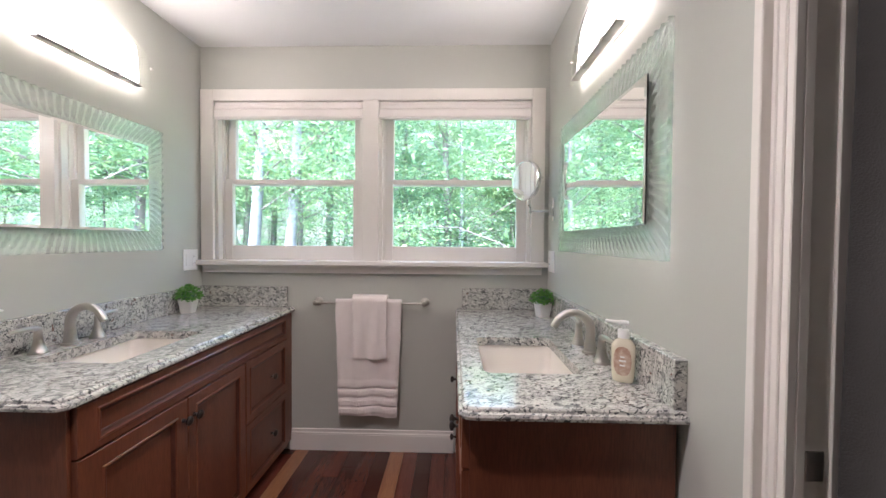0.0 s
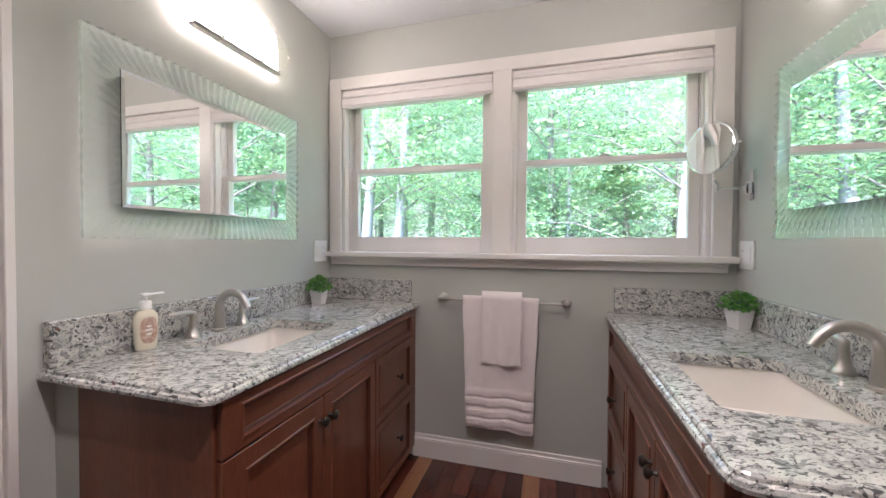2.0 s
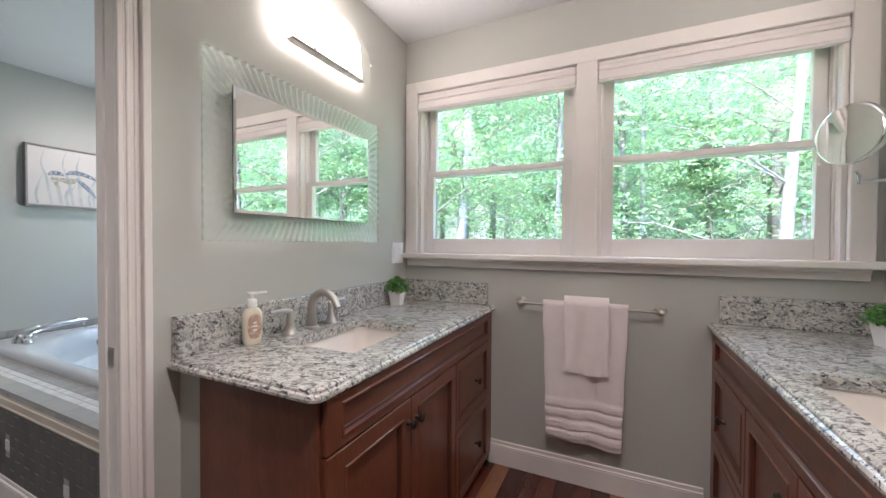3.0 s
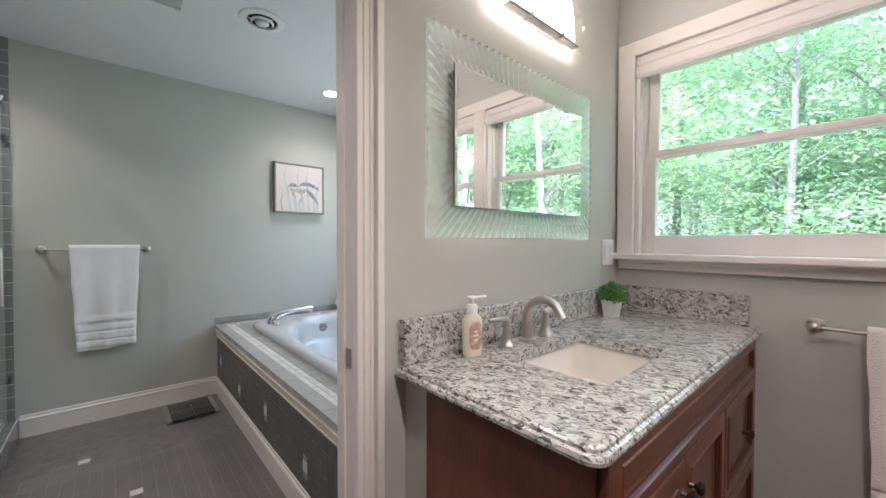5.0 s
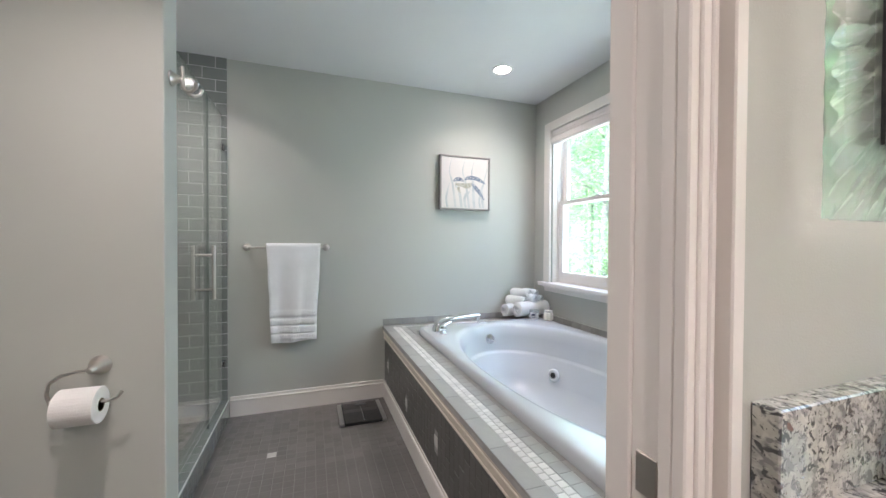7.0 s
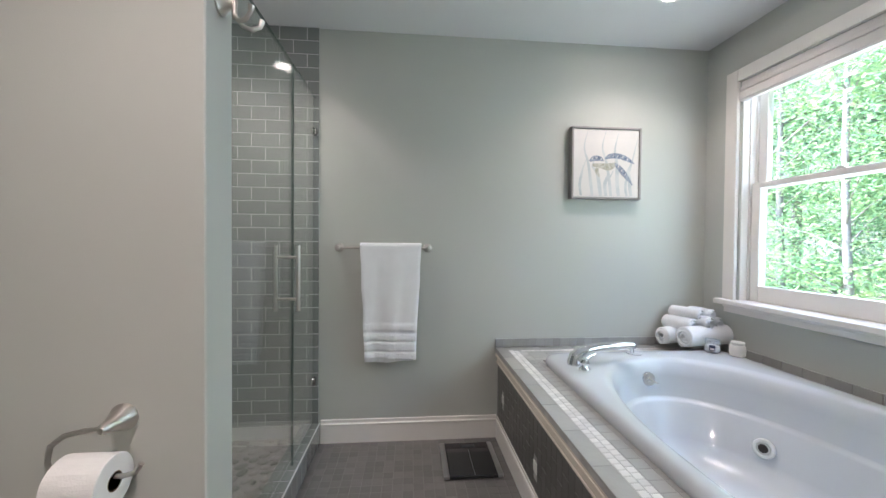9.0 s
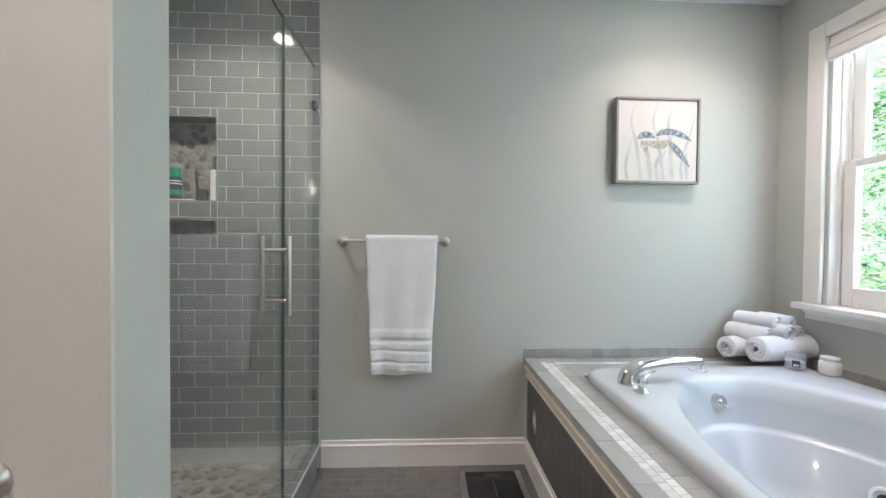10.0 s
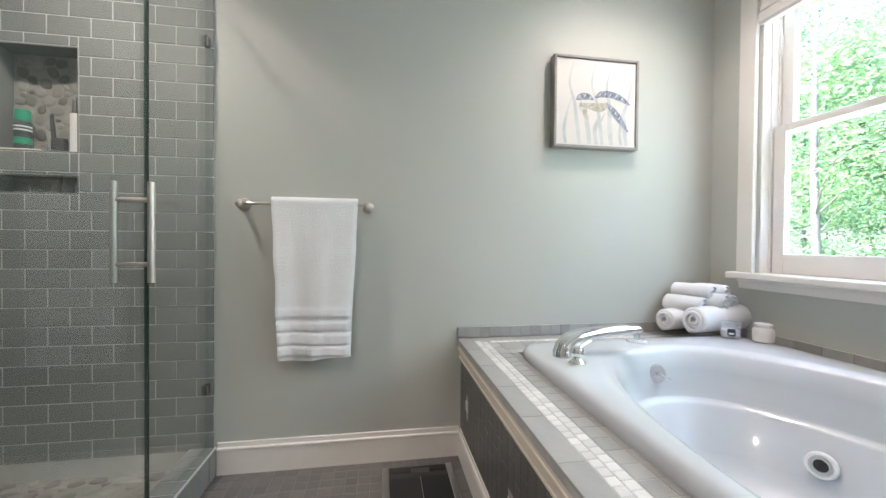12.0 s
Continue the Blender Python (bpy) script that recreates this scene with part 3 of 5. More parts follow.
    loops = [rrect(cx, hy, qx, qy + 0.007, r, z, 6) for qx, qy, r, z in ((0.172, 0.225, 0.05, 0.835), (0.158, 0.211, 0.05, 0.8345), (0.156, 0.209, 0.05, 0.825), (0.148, 0.20, 0.055, 0.76), (0.135, 0.185, 0.06, 0.722), (0.10, 0.15, 0.06, 0.712), (0.024, 0.024, 0.0235, 0.708))]
    bs = tagged(part("basin", rings(loops, False, True), PORCELAIN, smooth=True), "cream rectangular undermount porcelain basin", "sink", "basins")
    part("drain", lathe([(0.0, 0.711), (0.020, 0.711), (0.022, 0.709), (0.022, 0.707), (0.0, 0.706)], 20, Matrix.Translation((cx, hy, 0))), CHROME, bs, "chrome drain")
    faucet(s, (X(0.080 if s > 0 else 0.063), 1.362 if s > 0 else 1.352, 0.870), "brushed nickel widespread faucet with arched spout on granite")
    return e


vanity(WX, 1, 0.570, 0.876, 0.097, 1.408, "cherry wood vanity cabinet with panelled doors and drawers")
vanity(EX, -1, 0.545, 0.880, 0.012, 1.378, "cherry wood vanity cabinet with panelled doors and dark knobs")

# ---- bathtub and tiled deck ----
DZ, DY = 0.562, 0.893
tub = thing("bathtub", "white acrylic whirlpool bathtub set in a tiled deck", "bathtub")
TCX, TCY = -2.765, 1.607


def sup(hx, hy, z, p, n=96, dx=0.0):
    out = []
    for i in range(n):
        a = 2 * math.pi * i / n
        c, s = math.cos(a), math.sin(a)
        out.append(Vector((TCX + dx + hx * math.copysign(abs(c) ** (2 / p), c), TCY + hy * math.copysign(abs(s) ** (2 / p), s), z)))
    return out


SHELL = [(1.05, 0.528, 0, 16), (1.052, 0.530, 0.012, 16), (1.048, 0.526, 0.028, 15), (1.038, 0.516, 0.037, 14), (1.02, 0.504, 0.040, 12), (0.938, 0.484, 0.041, 2.4), (0.920, 0.47, 0.037, 2.25),
         (0.905, 0.456, 0.020, 2.2), (0.885, 0.440, -0.04, 2.15), (0.868, 0.427, -0.132, 2.15), (0.862, 0.422, -0.140, 2.15), (0.850, 0.413, -0.146, 2.15), (0.838, 0.405, -0.155, 2.15), (0.79, 0.372, -0.30, 2.15), (0.70, 0.31, -0.37, 2.15), (0.5, 0.19, -0.392, 2.1), (0.02, 0.02, -0.395, 2)]
shell = rings([sup(hx, hy, DZ + dz, p) for hx, hy, dz, p in SHELL], False, True)
part("shell", shell, ACRYLIC, tub, smooth=True)


def jet(x, y, z, towards, r=0.04):
    m = Matrix.Translation((x, y, z)) @ Vector(towards).to_track_quat("Z", "Y").to_matrix().to_4x4()
    j = part("jet", lathe([(r, -0.004), (r, 0.004), (r * 0.9, 0.009), (r * 0.72, 0.010), (r * 0.62, 0.004), (r * 0.55, 0.002), (r * 0.5, 0.006), (r * 0.3, 0.008), (r * 0.28, 0.003), (0, 0.002)], 24, m), PLASTIC, tub, "round water jet with metal ring", True)
    part("jet_ring", lathe([(r * 0.62, 0.004), (r * 0.62, 0.0115), (r * 0.46, 0.0115), (r * 0.46, 0.004)], 24, m), NICKEL, j, "dull grey metal ring", True)
    part("nozzle", lathe([(r * 0.45, 0.0085), (r * 0.3, 0.0095), (0, 0.0095)], 20, m), BRONZE, j, "dark nozzle mouth", True)


jet(-3.318, 1.886, 0.322, (0.42, -0.88, 0.2))
jet(-2.30, 1.888, 0.322, (-0.40, -0.88, 0.2))
of = part("overflow", lathe([(0.036, 0), (0.036, 0.006), (0.031, 0.012), (0.012, 0.013), (0.010, 0.022), (0, 0.023)], 24, Matrix.Translation((-3.650, 1.585, 0.505)) @ Vector((1, 0, 0.15)).to_track_quat("Z", "Y").to_matrix().to_4x4()), CHROME, tub, "chrome overflow plate", True)
part("overflow_lever", tube([(-3.629, 1.585, 0.508), (-3.617, 1.60, 0.500), (-3.614, 1.615, 0.492)], [0.005, 0.0045, 0.004], 8), CHROME, of, smooth=True)
part("suction_cap", lathe([(0.038, 0), (0.038, 0.004), (0.032, 0.008), (0.028, 0.0085), (0.026, 0.006), (0.022, 0.006), (0.019, 0.0095), (0, 0.010)], 24, Matrix.Translation((-3.752, 1.575, DZ + 0.0407))), ACRYLIC, tub, "white air control knob", True)

tf = thing("tub_faucet", "polished chrome roman tub spout on the tub rim", "faucet", (-3.60, 1.20, DZ + 0.0405))
part("spout", tube([(0, -0.022, 0), (0, -0.022, 0.012), (-0.001, -0.016, 0.036), (-0.004, 0.008, 0.058), (-0.008, 0.05, 0.070), (-0.014, 0.11, 0.077), (-0.019, 0.17, 0.081), (-0.022, 0.23, 0.083), (-0.024, 0.285, 0.081), (-0.024, 0.297, 0.072)],
                   [0.037, 0.036, 0.033, 0.029, 0.026, 0.0235, 0.022, 0.021, 0.019, 0.013], 20, flat=0.85), CHROME, tf, smooth=True)
part("aerator", lathe([(0.012, 0.040), (0.012, 0.064), (0.0, 0.065)], 14, Matrix.Translation((-0.024, 0.280, 0.006))), CHROME, tf, smooth=True)
hd = part("handle", lathe([(0.028, 0), (0.028, 0.006), (0.018, 0.012), (0.014, 0.022), (0.022, 0.03), (0.024, 0.04), (0.018, 0.054), (0.008, 0.058), (0, 0.0585)], 20, Matrix.Translation((0.085, -0.015, 0))), CHROME, tf, smooth=True)
part("lever", tube([(0.085, -0.015, 0.05), (0.07, 0.02, 0.062), (0.05, 0.055, 0.066)], [0.007, 0.006, 0.005], 8), CHROME, hd, smooth=True)

deck = tagged(part("tub_deck", boxes((FX, DY + 0.0175, 0.0, -1.66, DY + 0.06, DZ - 0.0012), (FX, DY + 0.004, DZ - 0.03, -1.66, TCY - 0.515, DZ - 0.0012), (FX, TCY - 0.515, DZ - 0.03, TCX - 1.04, NY, DZ - 0.0012),
              (TCX + 1.04, TCY - 0.515, DZ - 0.03, -1.66, NY, DZ - 0.0012), (TCX - 1.04, TCY + 0.515, DZ - 0.03, TCX + 1.04, NY, DZ - 0.0012)), DECK_GROUT), "raised tub surround in grey tile with cream moulding", "tub deck")
part("edge_moulding", boxes((FX, DY + 0.006, DZ - 0.045, -1.66, DY + 0.022, DZ - 0.012), (FX, DY + 0.012, DZ - 0.085, -1.66, DY + 0.022, DZ - 0.045), (FX, DY + 0.002, DZ - 0.052, -1.66, DY + 0.022, DZ - 0.042),
                            (FX, DY + 0.008, DZ - 0.092, -1.66, DY + 0.022, DZ - 0.083), bevel=0.002), CREAM, deck, "cream painted moulding under the deck edge")

# ---- fittings and things in the vanity room ----


def wavy_mirror(x, s, y0, y1, z0, z1, b, label):
    """A bevelled mirror on a ribbed clear glass plate that stands off the wall at x, facing s."""
    e = thing("wall_mirror", label, "mirror", group="vanity mirrors")
    ribs = 92
    n = ribs * 8
    per = 2 * (y1 - y0 + z1 - z0)

    def at(f, out):
        d = f * per
        for (ay, az), (by, bz), (oy, oz), (py, pz) in (((y0, z0), (y1, z0), (-1, -1), (1, -1)), ((y1, z0), (y1, z1), (1, -1), (1, 1)), ((y1, z1), (y0, z1), (1, 1), (-1, 1)), ((y0, z1), (y0, z0), (-1, 1), (-1, -1))):
            ln = abs(by - ay) + abs(bz - az)
            if d <= ln + 1e-9:
                k = d / ln
                return (ay + (by - ay) * k + out * (oy + (py - oy) * k), az + (bz - az) * k + out * (oz + (pz - oz) * k))
            d -= ln
        return (y0, z0)
    steps = [-0.012, 0.0, 0.25, 0.5, 0.75, 1.0]
    loops = [[Vector((x + s * 0.030, *at(i / n, -0.012))) for i in range(n)]]
    for k, q in enumerate(steps):
        row = []
        for i in range(n):
            ph = 2 * math.pi * (ribs * i / n + 0.55 * max(q, 0))
            amp = 0.0085 * (0.55 + 0.45 * math.sin(math.pi * max(q, 0)))
            yy, zz = at(i / n, b * q + (0.0012 * math.sin(ph) if q == 1.0 else 0) if q > 0 else q)
            row.append(Vector((x + s * (0.040 + (amp * math.sin(ph) if q > 0 else 0)), yy, zz)))
        loops.append(row)
    loops.append([Vector((x + s * 0.030, *at(i / n, b + 0.0012 * math.sin(2 * math.pi * (ribs * i / n + 0.55))))) for i in range(n)])
    loops.append(loops[0])
    bm = rings(loops)
    bmesh.ops.remove_doubles(bm, verts=bm.verts[:], dist=1e-5)
    g = part("glass_frame", fix(bm), WAVY, e, "ribbed clear greenish glass border", True)
    g.visible_shadow = False

    def rect(i, d):
        return [Vector((x + s * d, yy, zz)) for yy, zz in ((y0 + i, z0 + i), (y1 - i, z0 + i), (y1 - i, z1 - i), (y0 + i, z1 - i))]
    part("mirror_glass", fix(rings([rect(0.0, 0.0462), rect(0, 0.0466), rect(0.010, 0.0475)], True, True)), MIRROR, e, "bevelled silvered mirror")
    part("mirror_edge", bx(x + s * 0.0412, y0 + 0.0003, z0 + 0.0003, x + s * 0.0461, y1 - 0.0003, z1 - 0.0003), BLACK, e, "dark mirror edge")
    part("backing", bx(x + s * 0.001, y0 + 0.014, z0 + 0.014, x + s * 0.0292, y1 - 0.014, z1 - 0.014), WALL, e)
    return e


wavy_mirror(WX, 1, 1.055, 1.775, 1.307, 1.718, 0.094, "rectangular wall mirror with rippled clear glass border above the vanity")
wavy_mirror(EX, -1, 1.018, 1.760, 1.318, 1.722, 0.094, "rectangular wall mirror with rippled clear glass border above the vanity")


def sconce(x, s, yc, z, label):
    """A vanity light: a bowed, arched frosted glass shade over a nickel bar."""
    e = thing("vanity_light", label, "wall lamp", group="vanity lights")
    def arched(half, top, drop, depth, thick):
        """A slightly bowed upright sheet with an arched top edge."""
        front, back = [], []
        for k in range(25):
            v = -1 + k / 12
            zt, bow = top - drop * v * v, depth - 0.016 * v * v
            col = [(bow - 0.012 * (j / 8) ** 2, yc + half * v, z + 0.004 + (zt - 0.004) * j / 8) for j in range(9)]
            front.append([Vector((x + s * a, yy, zz)) for a, yy, zz in col])
            back.append([Vector((x + s * (a - thick), yy, zz)) for a, yy, zz in reversed(col)])
        return fix(rings([f + r for f, r in zip(front, back)], True, True))
    part("shade", arched(0.235, 0.238, 0.045, 0.050, 0.007), FROST, e, "glowing frosted glass shade", True)
    g = part("glass_panel", arched(0.303, 0.250, 0.075, 0.0555, 0.004), LAMP_GLASS, e, "clear arched glass panel before the shade", True)
    g.visible_shadow = False
    part("bar", boxes((x + s * 0.030, yc - 0.220, z - 0.004, x + s * 0.062, yc + 0.220, z + 0.003), (x + s * 0.0585, yc - 0.220, z - 0.004, x + s * 0.062, yc + 0.220, z + 0.007), bevel=0.0015), SATIN, e, "satin metal bar")
    for dy in (-0.10, 0.10):
        part("clip", bx(x + s * 0.030, yc + dy - 0.007, z - 0.007, x + s * 0.068, yc + dy + 0.007, z + 0.014, 0.002), SATIN, e)
    part("wall_plate", bx(x + s * 0.001, yc - 0.19, z + 0.012, x + s * 0.0298, yc + 0.19, z + 0.09, 0.004), PLASTIC, e)
    for dy in (-1, 1):
        part("finial", lathe([(0.0, 0), (0.006, 0.002), (0.007, 0.008), (0.004, 0.014), (0, 0.016)], 12, Matrix.Translation((x + s * 0.034, yc + dy * 0.304, z + 0.12)) @ pose(0, 0, 0, -90 * dy, 0, 0)), NICKEL, e, smooth=True)
    return e


sconce(WX, 1, 1.502, 1.984, "vanity wall light with arched frosted glass shade, switched on")
sconce(EX, -1, 1.40, 1.958, "vanity wall light with arched frosted glass shade, switched on")


def towel_bar(x0, x1, wall, z, axis, out, label, name="towel_bar"):
    """A thin bar between two flared wall posts. axis 'x': runs along x on a wall y=wall; 'y': along y on a wall x=wall. out: sign of the way into the room."""
    e = thing(name, label, "towel rail")

    def P(a, d, h):
        return Vector((a, wall + out * d, h)) if axis == "x" else Vector((wall + out * d, a, h))
    for a in (x0, x1):
        d = P(a, 1, z) - P(a, 0, z)
        m = Matrix.Translation(P(a, 0.0005, z)) @ d.to_track_quat("Z", "Y").to_matrix().to_4x4()
        part("post", lathe([(0.026, 0), (0.026, 0.005), (0.021, 0.009), (0.013, 0.022), (0.009, 0.04), (0.0135, 0.05), (0.016, 0.060), (0.0135, 0.070), (0.004, 0.075), (0, 0.0755)], 20, m), NICKEL, e, smooth=True)
    part("bar", tube([P(x0, 0.06, z), P(x1, 0.06, z)], 0.0065, 12), NICKEL, e, smooth=True)
    return e


def towel(a0, a1, wall, d, z_top, z_bot, z_back, taper, axis, out, material, label, bands=4, thick=0.011, bar_r=0.009, seed=0.0, group=""):
    """A folded towel hung over a bar: front and back falls, with woven bands near the hem."""
    cols, L = 34, []
    na = 70
    for i in range(na):
        L.append(z_bot + (z_top - bar_r - z_bot) * i / (na - 1))
    path = [(1, zz) for zz in L] + [("arc", a) for a in (20, 50, 80, 110, 140, 160)] + [(-1, z_top - bar_r - (z_top - bar_r - z_back) * i / 19) for i in range(20)]
    outer, inner = [], []
    for k, (side, q) in enumerate(path):
        ro, ri = [], []
        for c in range(cols):
            u = c / (cols - 1)
            if side == "arc":
                zz, dd, dn, zn = z_top - bar_r + (bar_r + thick) * math.sin(radians(q)), (bar_r + thick) * math.cos(radians(q)), bar_r * math.cos(radians(q)), z_top - bar_r + bar_r * math.sin(radians(q))
                f = 0.0
            else:
                f = (z_top - q) / max(z_top - z_bot, 1e-6)
                zz = zn = q
                dd, dn = side * (bar_r + thick), side * bar_r
            fold = (0.010 * math.sin(6.2 * u + seed) + 0.006 * math.sin(13.5 * u + 2 * seed + 1.5 * f) + 0.003 * noise.noise((u * 9 + seed, zz * 6, seed))) * min(1, f * 1.6)
            h = (q - z_bot) if side == 1 else 9.0
            rib = 0.0
            if bands and h < 0.052 * bands:
                ph = (h % 0.052) / 0.052
                rib = 0.0045 * (1 if ph > 0.26 else -0.9) + 0.002 * noise.noise((u * 14, h * 30, seed))
            edge = 0.006 * (1 - min(1, min(u, 1 - u) / 0.035)) ** 2
            x = a0 + (a1 - a0) * u + (0.5 - u) * 2 * taper * max(f, 0) + 0.004 * noise.noise((zz * 9, seed + u, 2.0))
            wob = 0.007 * math.sin(5 * u + seed) if (side == 1 and q == z_bot) else 0
            for row, dep, hh, sg in ((ro, dd, zz, 1), (ri, dn, zn, 0)):
                dep2 = d + dep + fold * (1 if side != -1 else 0.3) + (rib * sg if side == 1 else 0) - (edge * sg if side == 1 else 0)
                p = Vector((x, wall + out * dep2, hh + wob)) if axis == "x" else Vector((wall + out * dep2, x, hh + wob))
                row.append(p)
        outer.append(ro), inner.append(ri)
    bm = rings([o + list(reversed(i)) for o, i in zip(outer, inner)], True, True)
    ob = tagged(part("towel", fix(bm), material, smooth=True), label, "towel", group)
    return ob


towel_bar(-0.845, -0.205, NY, 0.903, "x", -1, "brushed nickel towel bar under the window")
towel(-0.722, -0.338, NY, 0.06, 0.918, 0.243, 0.33, 0.022, "x", -1, TOWEL_P, "folded off-white bath towel hanging on the bar", 4, seed=0.7)
towel(-0.618, -0.417, NY, 0.0625, 0.945, 0.592, 0.66, 0.002, "x", -1, TOWEL_P, "small off-white hand towel over the bath towel", 0, 0.011, 0.026, 2.1)


def potted_plant(x, y, label, seed):
    e = thing("potted_plant", label, "plant", (x, y, 0.8705), "potted plants", rz=8 * seed)
    e.scale = (1.06, 1.06, 1.06)
    part("pot", fix(rings([rrect(0, 0, h, h, 0.006, z, 3) for h, z in ((0.026, 0), (0.035, 0.068), (0.0355, 0.070), (0.031, 0.070), (0.030, 0.06))], True, True)), PLASTIC, e, "white square ceramic pot")
    rnd = random.Random(seed)
    bm = bmesh.new()
    for _ in range(420):
        a, b2 = rnd.uniform(0, 2 * math.pi), rnd.uniform(-0.15, 1)
        r = (0.055 + rnd.uniform(-0.012, 0.008)) * (1 - 0.25 * max(b2, 0) ** 2)
        c = Vector((r * math.cos(a) * math.sqrt(1 - min(b2 * b2, 0.96)) * 1.15, r * math.sin(a) * math.sqrt(1 - min(b2 * b2, 0.96)) * 1.15, 0.088 + 0.058 * b2)) * 1.0
        c *= rnd.uniform(0.8, 1.0)
        c.z = max(c.z, 0.062)
        u = Vector((rnd.gauss(0, 1), rnd.gauss(0, 1), rnd.gauss(0, 0.6))).normalized()
        v = u.orthogonal().normalized()
        sz = rnd.uniform(0.006, 0.0105)
        bm.faces.new([bm.verts.new(c + sz * q) for q in (u, 0.55 * v, -u, -0.55 * v)])
    part("foliage", bm, POT_LEAF, e, "small bright green leaves")
    # Drum in darker leaf green that closes the gaps within the foliage.
    part("foliage_core", fix(rings([[Vector((0.028 * math.cos(t), 0.028 * math.sin(t), z)) for t in (k * math.pi / 5 for k in range(10))] for z in (0.055, 0.10)], True, True)), LEAF_DARK, e)
    return e


potted_plant(WX + 0.084, 1.985, "small bushy green plant in a white square pot", 1)
potted_plant(EX - 0.080, 1.995, "small bushy green plant in a white square pot", 2)

BOTTLE = mat("cream_soap_bottle", (0.78, 0.72, 0.57), 0.15, spots=(0.74, 0.68, 0.53), spot_scale=10, coat=0.4)
LABEL_BROWN = mat("brown_label", (0.40, 0.22, 0.15), 0.4, spots=(0.68, 0.55, 0.44), spot_scale=55)


def soap_bottle(x, y, rz, label):
    e = thing("soap_dispenser", label, "soap bottle", (x, y, 0.8705), "soap bottles", rz=rz)
    def ov(hx, hy, z, n=28):
        return [Vector((hx * math.copysign(abs(math.cos(t)) ** 0.75, math.cos(t)), hy * math.copysign(abs(math.sin(t)) ** 0.75, math.sin(t)), z)) for t in (2 * math.pi * k / n for k in range(n))]
    part("bottle", fix(rings([ov(*r) for r in ((0.015, 0.025, 0), (0.018, 0.028, 0.004), (0.0185, 0.030, 0.02), (0.018, 0.0325, 0.09), (0.017, 0.0315, 0.105), (0.014, 0.023, 0.118), (0.012, 0.013, 0.124), (0.011, 0.011, 0.130))], True, True)), BOTTLE, e, smooth=True)
    part("collar", lathe([(0.0155, 0.126), (0.0155, 0.146), (0.013, 0.150), (0.005, 0.151), (0.0045, 0.166), (0.0, 0.1665)], 20), PLASTIC, e, "white pump collar", True)
    part("pump_head", boxes((-0.012, -0.013, 0.164, 0.012, 0.014, 0.174), (-0.007, 0.01, 0.166, 0.007, 0.05, 0.173), bevel=0.003), PLASTIC, e, "white pump nozzle")
    for sx in (-1, 1):
        lab = part("label", fix(rings([[Vector((sx * (0.0194 - 3.6 * yy * yy), yy, 0.062 + 0.041 * math.sin(q))) for yy in (0.0235 * f * max(0.02, math.cos(q)) ** 0.6 for f in (-1, -0.6, 0, 0.6, 1))] for q in (-1.57, -1.2, -0.8, -0.4, 0, 0.4, 0.8, 1.2, 1.57)], cyclic=False)), LABEL_BROWN, e, "brown and white label")
        for z, hy in ((0.074, 0.006), (0.063, 0.009), (0.050, 0.007)):
            part("label_bar", bx(sx * 0.0197, -hy, z - 0.0025, sx * 0.0175, hy, z + 0.0025), PLASTIC, lab)
    return e


soap_bottle(WX + 0.080, 1.095, -12, "cream hand soap bottle with white pump on granite")
soap_bottle(EX - 0.068, 1.080, 60, "cream hand soap bottle with white pump on granite")


def wall_plate(x, s, y0, y1, z0, z1, label):
    e = thing("switch_plate", label, "switch", group="switch plates")
    part("plate", bx(x, y0, z0, x + s * 0.006, y1, z1, 0.002), PLASTIC, e)
    w = (y1 - y0) / 2
    for k in (0, 1):
        c = y0 + w * (k + 0.5) + (0.004 if k == 0 else -0.004)
        if k == 0:
            part("rocker", bx(x, c - 0.0165, (z0 + z1) / 2 - 0.034, x + s * 0.009, c + 0.0165, (z0 + z1) / 2 + 0.034, 0.0015), PLASTIC, e)
        else:
            o = part("outlet", bx(x, c - 0.0165, (z0 + z1) / 2 - 0.034, x + s * 0.0075, c + 0.0165, (z0 + z1) / 2 + 0.034, 0.0015), PLASTIC, e)
            for q, h in ((-0.006, -0.018), (0.006, -0.018), (-0.006, 0.018), (0.006, 0.018)):
                part("slot", bx(x + s * 0.006, c + q - 0.001, (z0 + z1) / 2 + h - 0.004, x + s * 0.0079, c + q + 0.001, (z0 + z1) / 2 + h + 0.004), BLACK, o)
    return e


wall_plate(WX, 1, 2.058, 2.178, 1.090, 1.212, "white double switch and outlet plate")
wall_plate(EX, -1, 2.066, 2.186, 1.098, 1.218, "white double switch and outlet plate")

# magnifying mirror on a swing arm
mg = thing("magnifying_mirror", "round chrome magnifying mirror on a folding wall arm", "mirror")
part("wall_plate", boxes((EX, 2.062, 1.385, EX - 0.012, 2.098, 1.515), (EX - 0.012, 2.068, 1.41, EX - 0.03, 2.092, 1.46), bevel=0.003), CHROME, mg)
part("arm", tube([(0.492, 2.08, 1.437), (0.44, 2.075, 1.437), (0.385, 2.07, 1.437)], 0.0055, 10), CHROME, mg, smooth=True)
part("joint", boxes((0.488, 2.070, 1.415, 0.506, 2.09, 1.46), bevel=0.003), CHROME, mg)
part("riser", tube([(0.385, 2.07, 1.425), (0.385, 2.07, 1.455), (0.372, 2.066, 1.474)], 0.0055, 10), CHROME, mg, smooth=True)
mm = Matrix.Translation((0.355, 2.06, 1.602)) @ Vector((-0.85, -0.53, 0.0)).to_track_quat("Z", "Y").to_matrix().to_4x4()
rim = part("rim", lathe([(0.098, -0.012), (0.106, -0.010), (0.109, 0.0), (0.106, 0.010), (0.098, 0.012)], 48, mm), CHROME, mg, smooth=True)
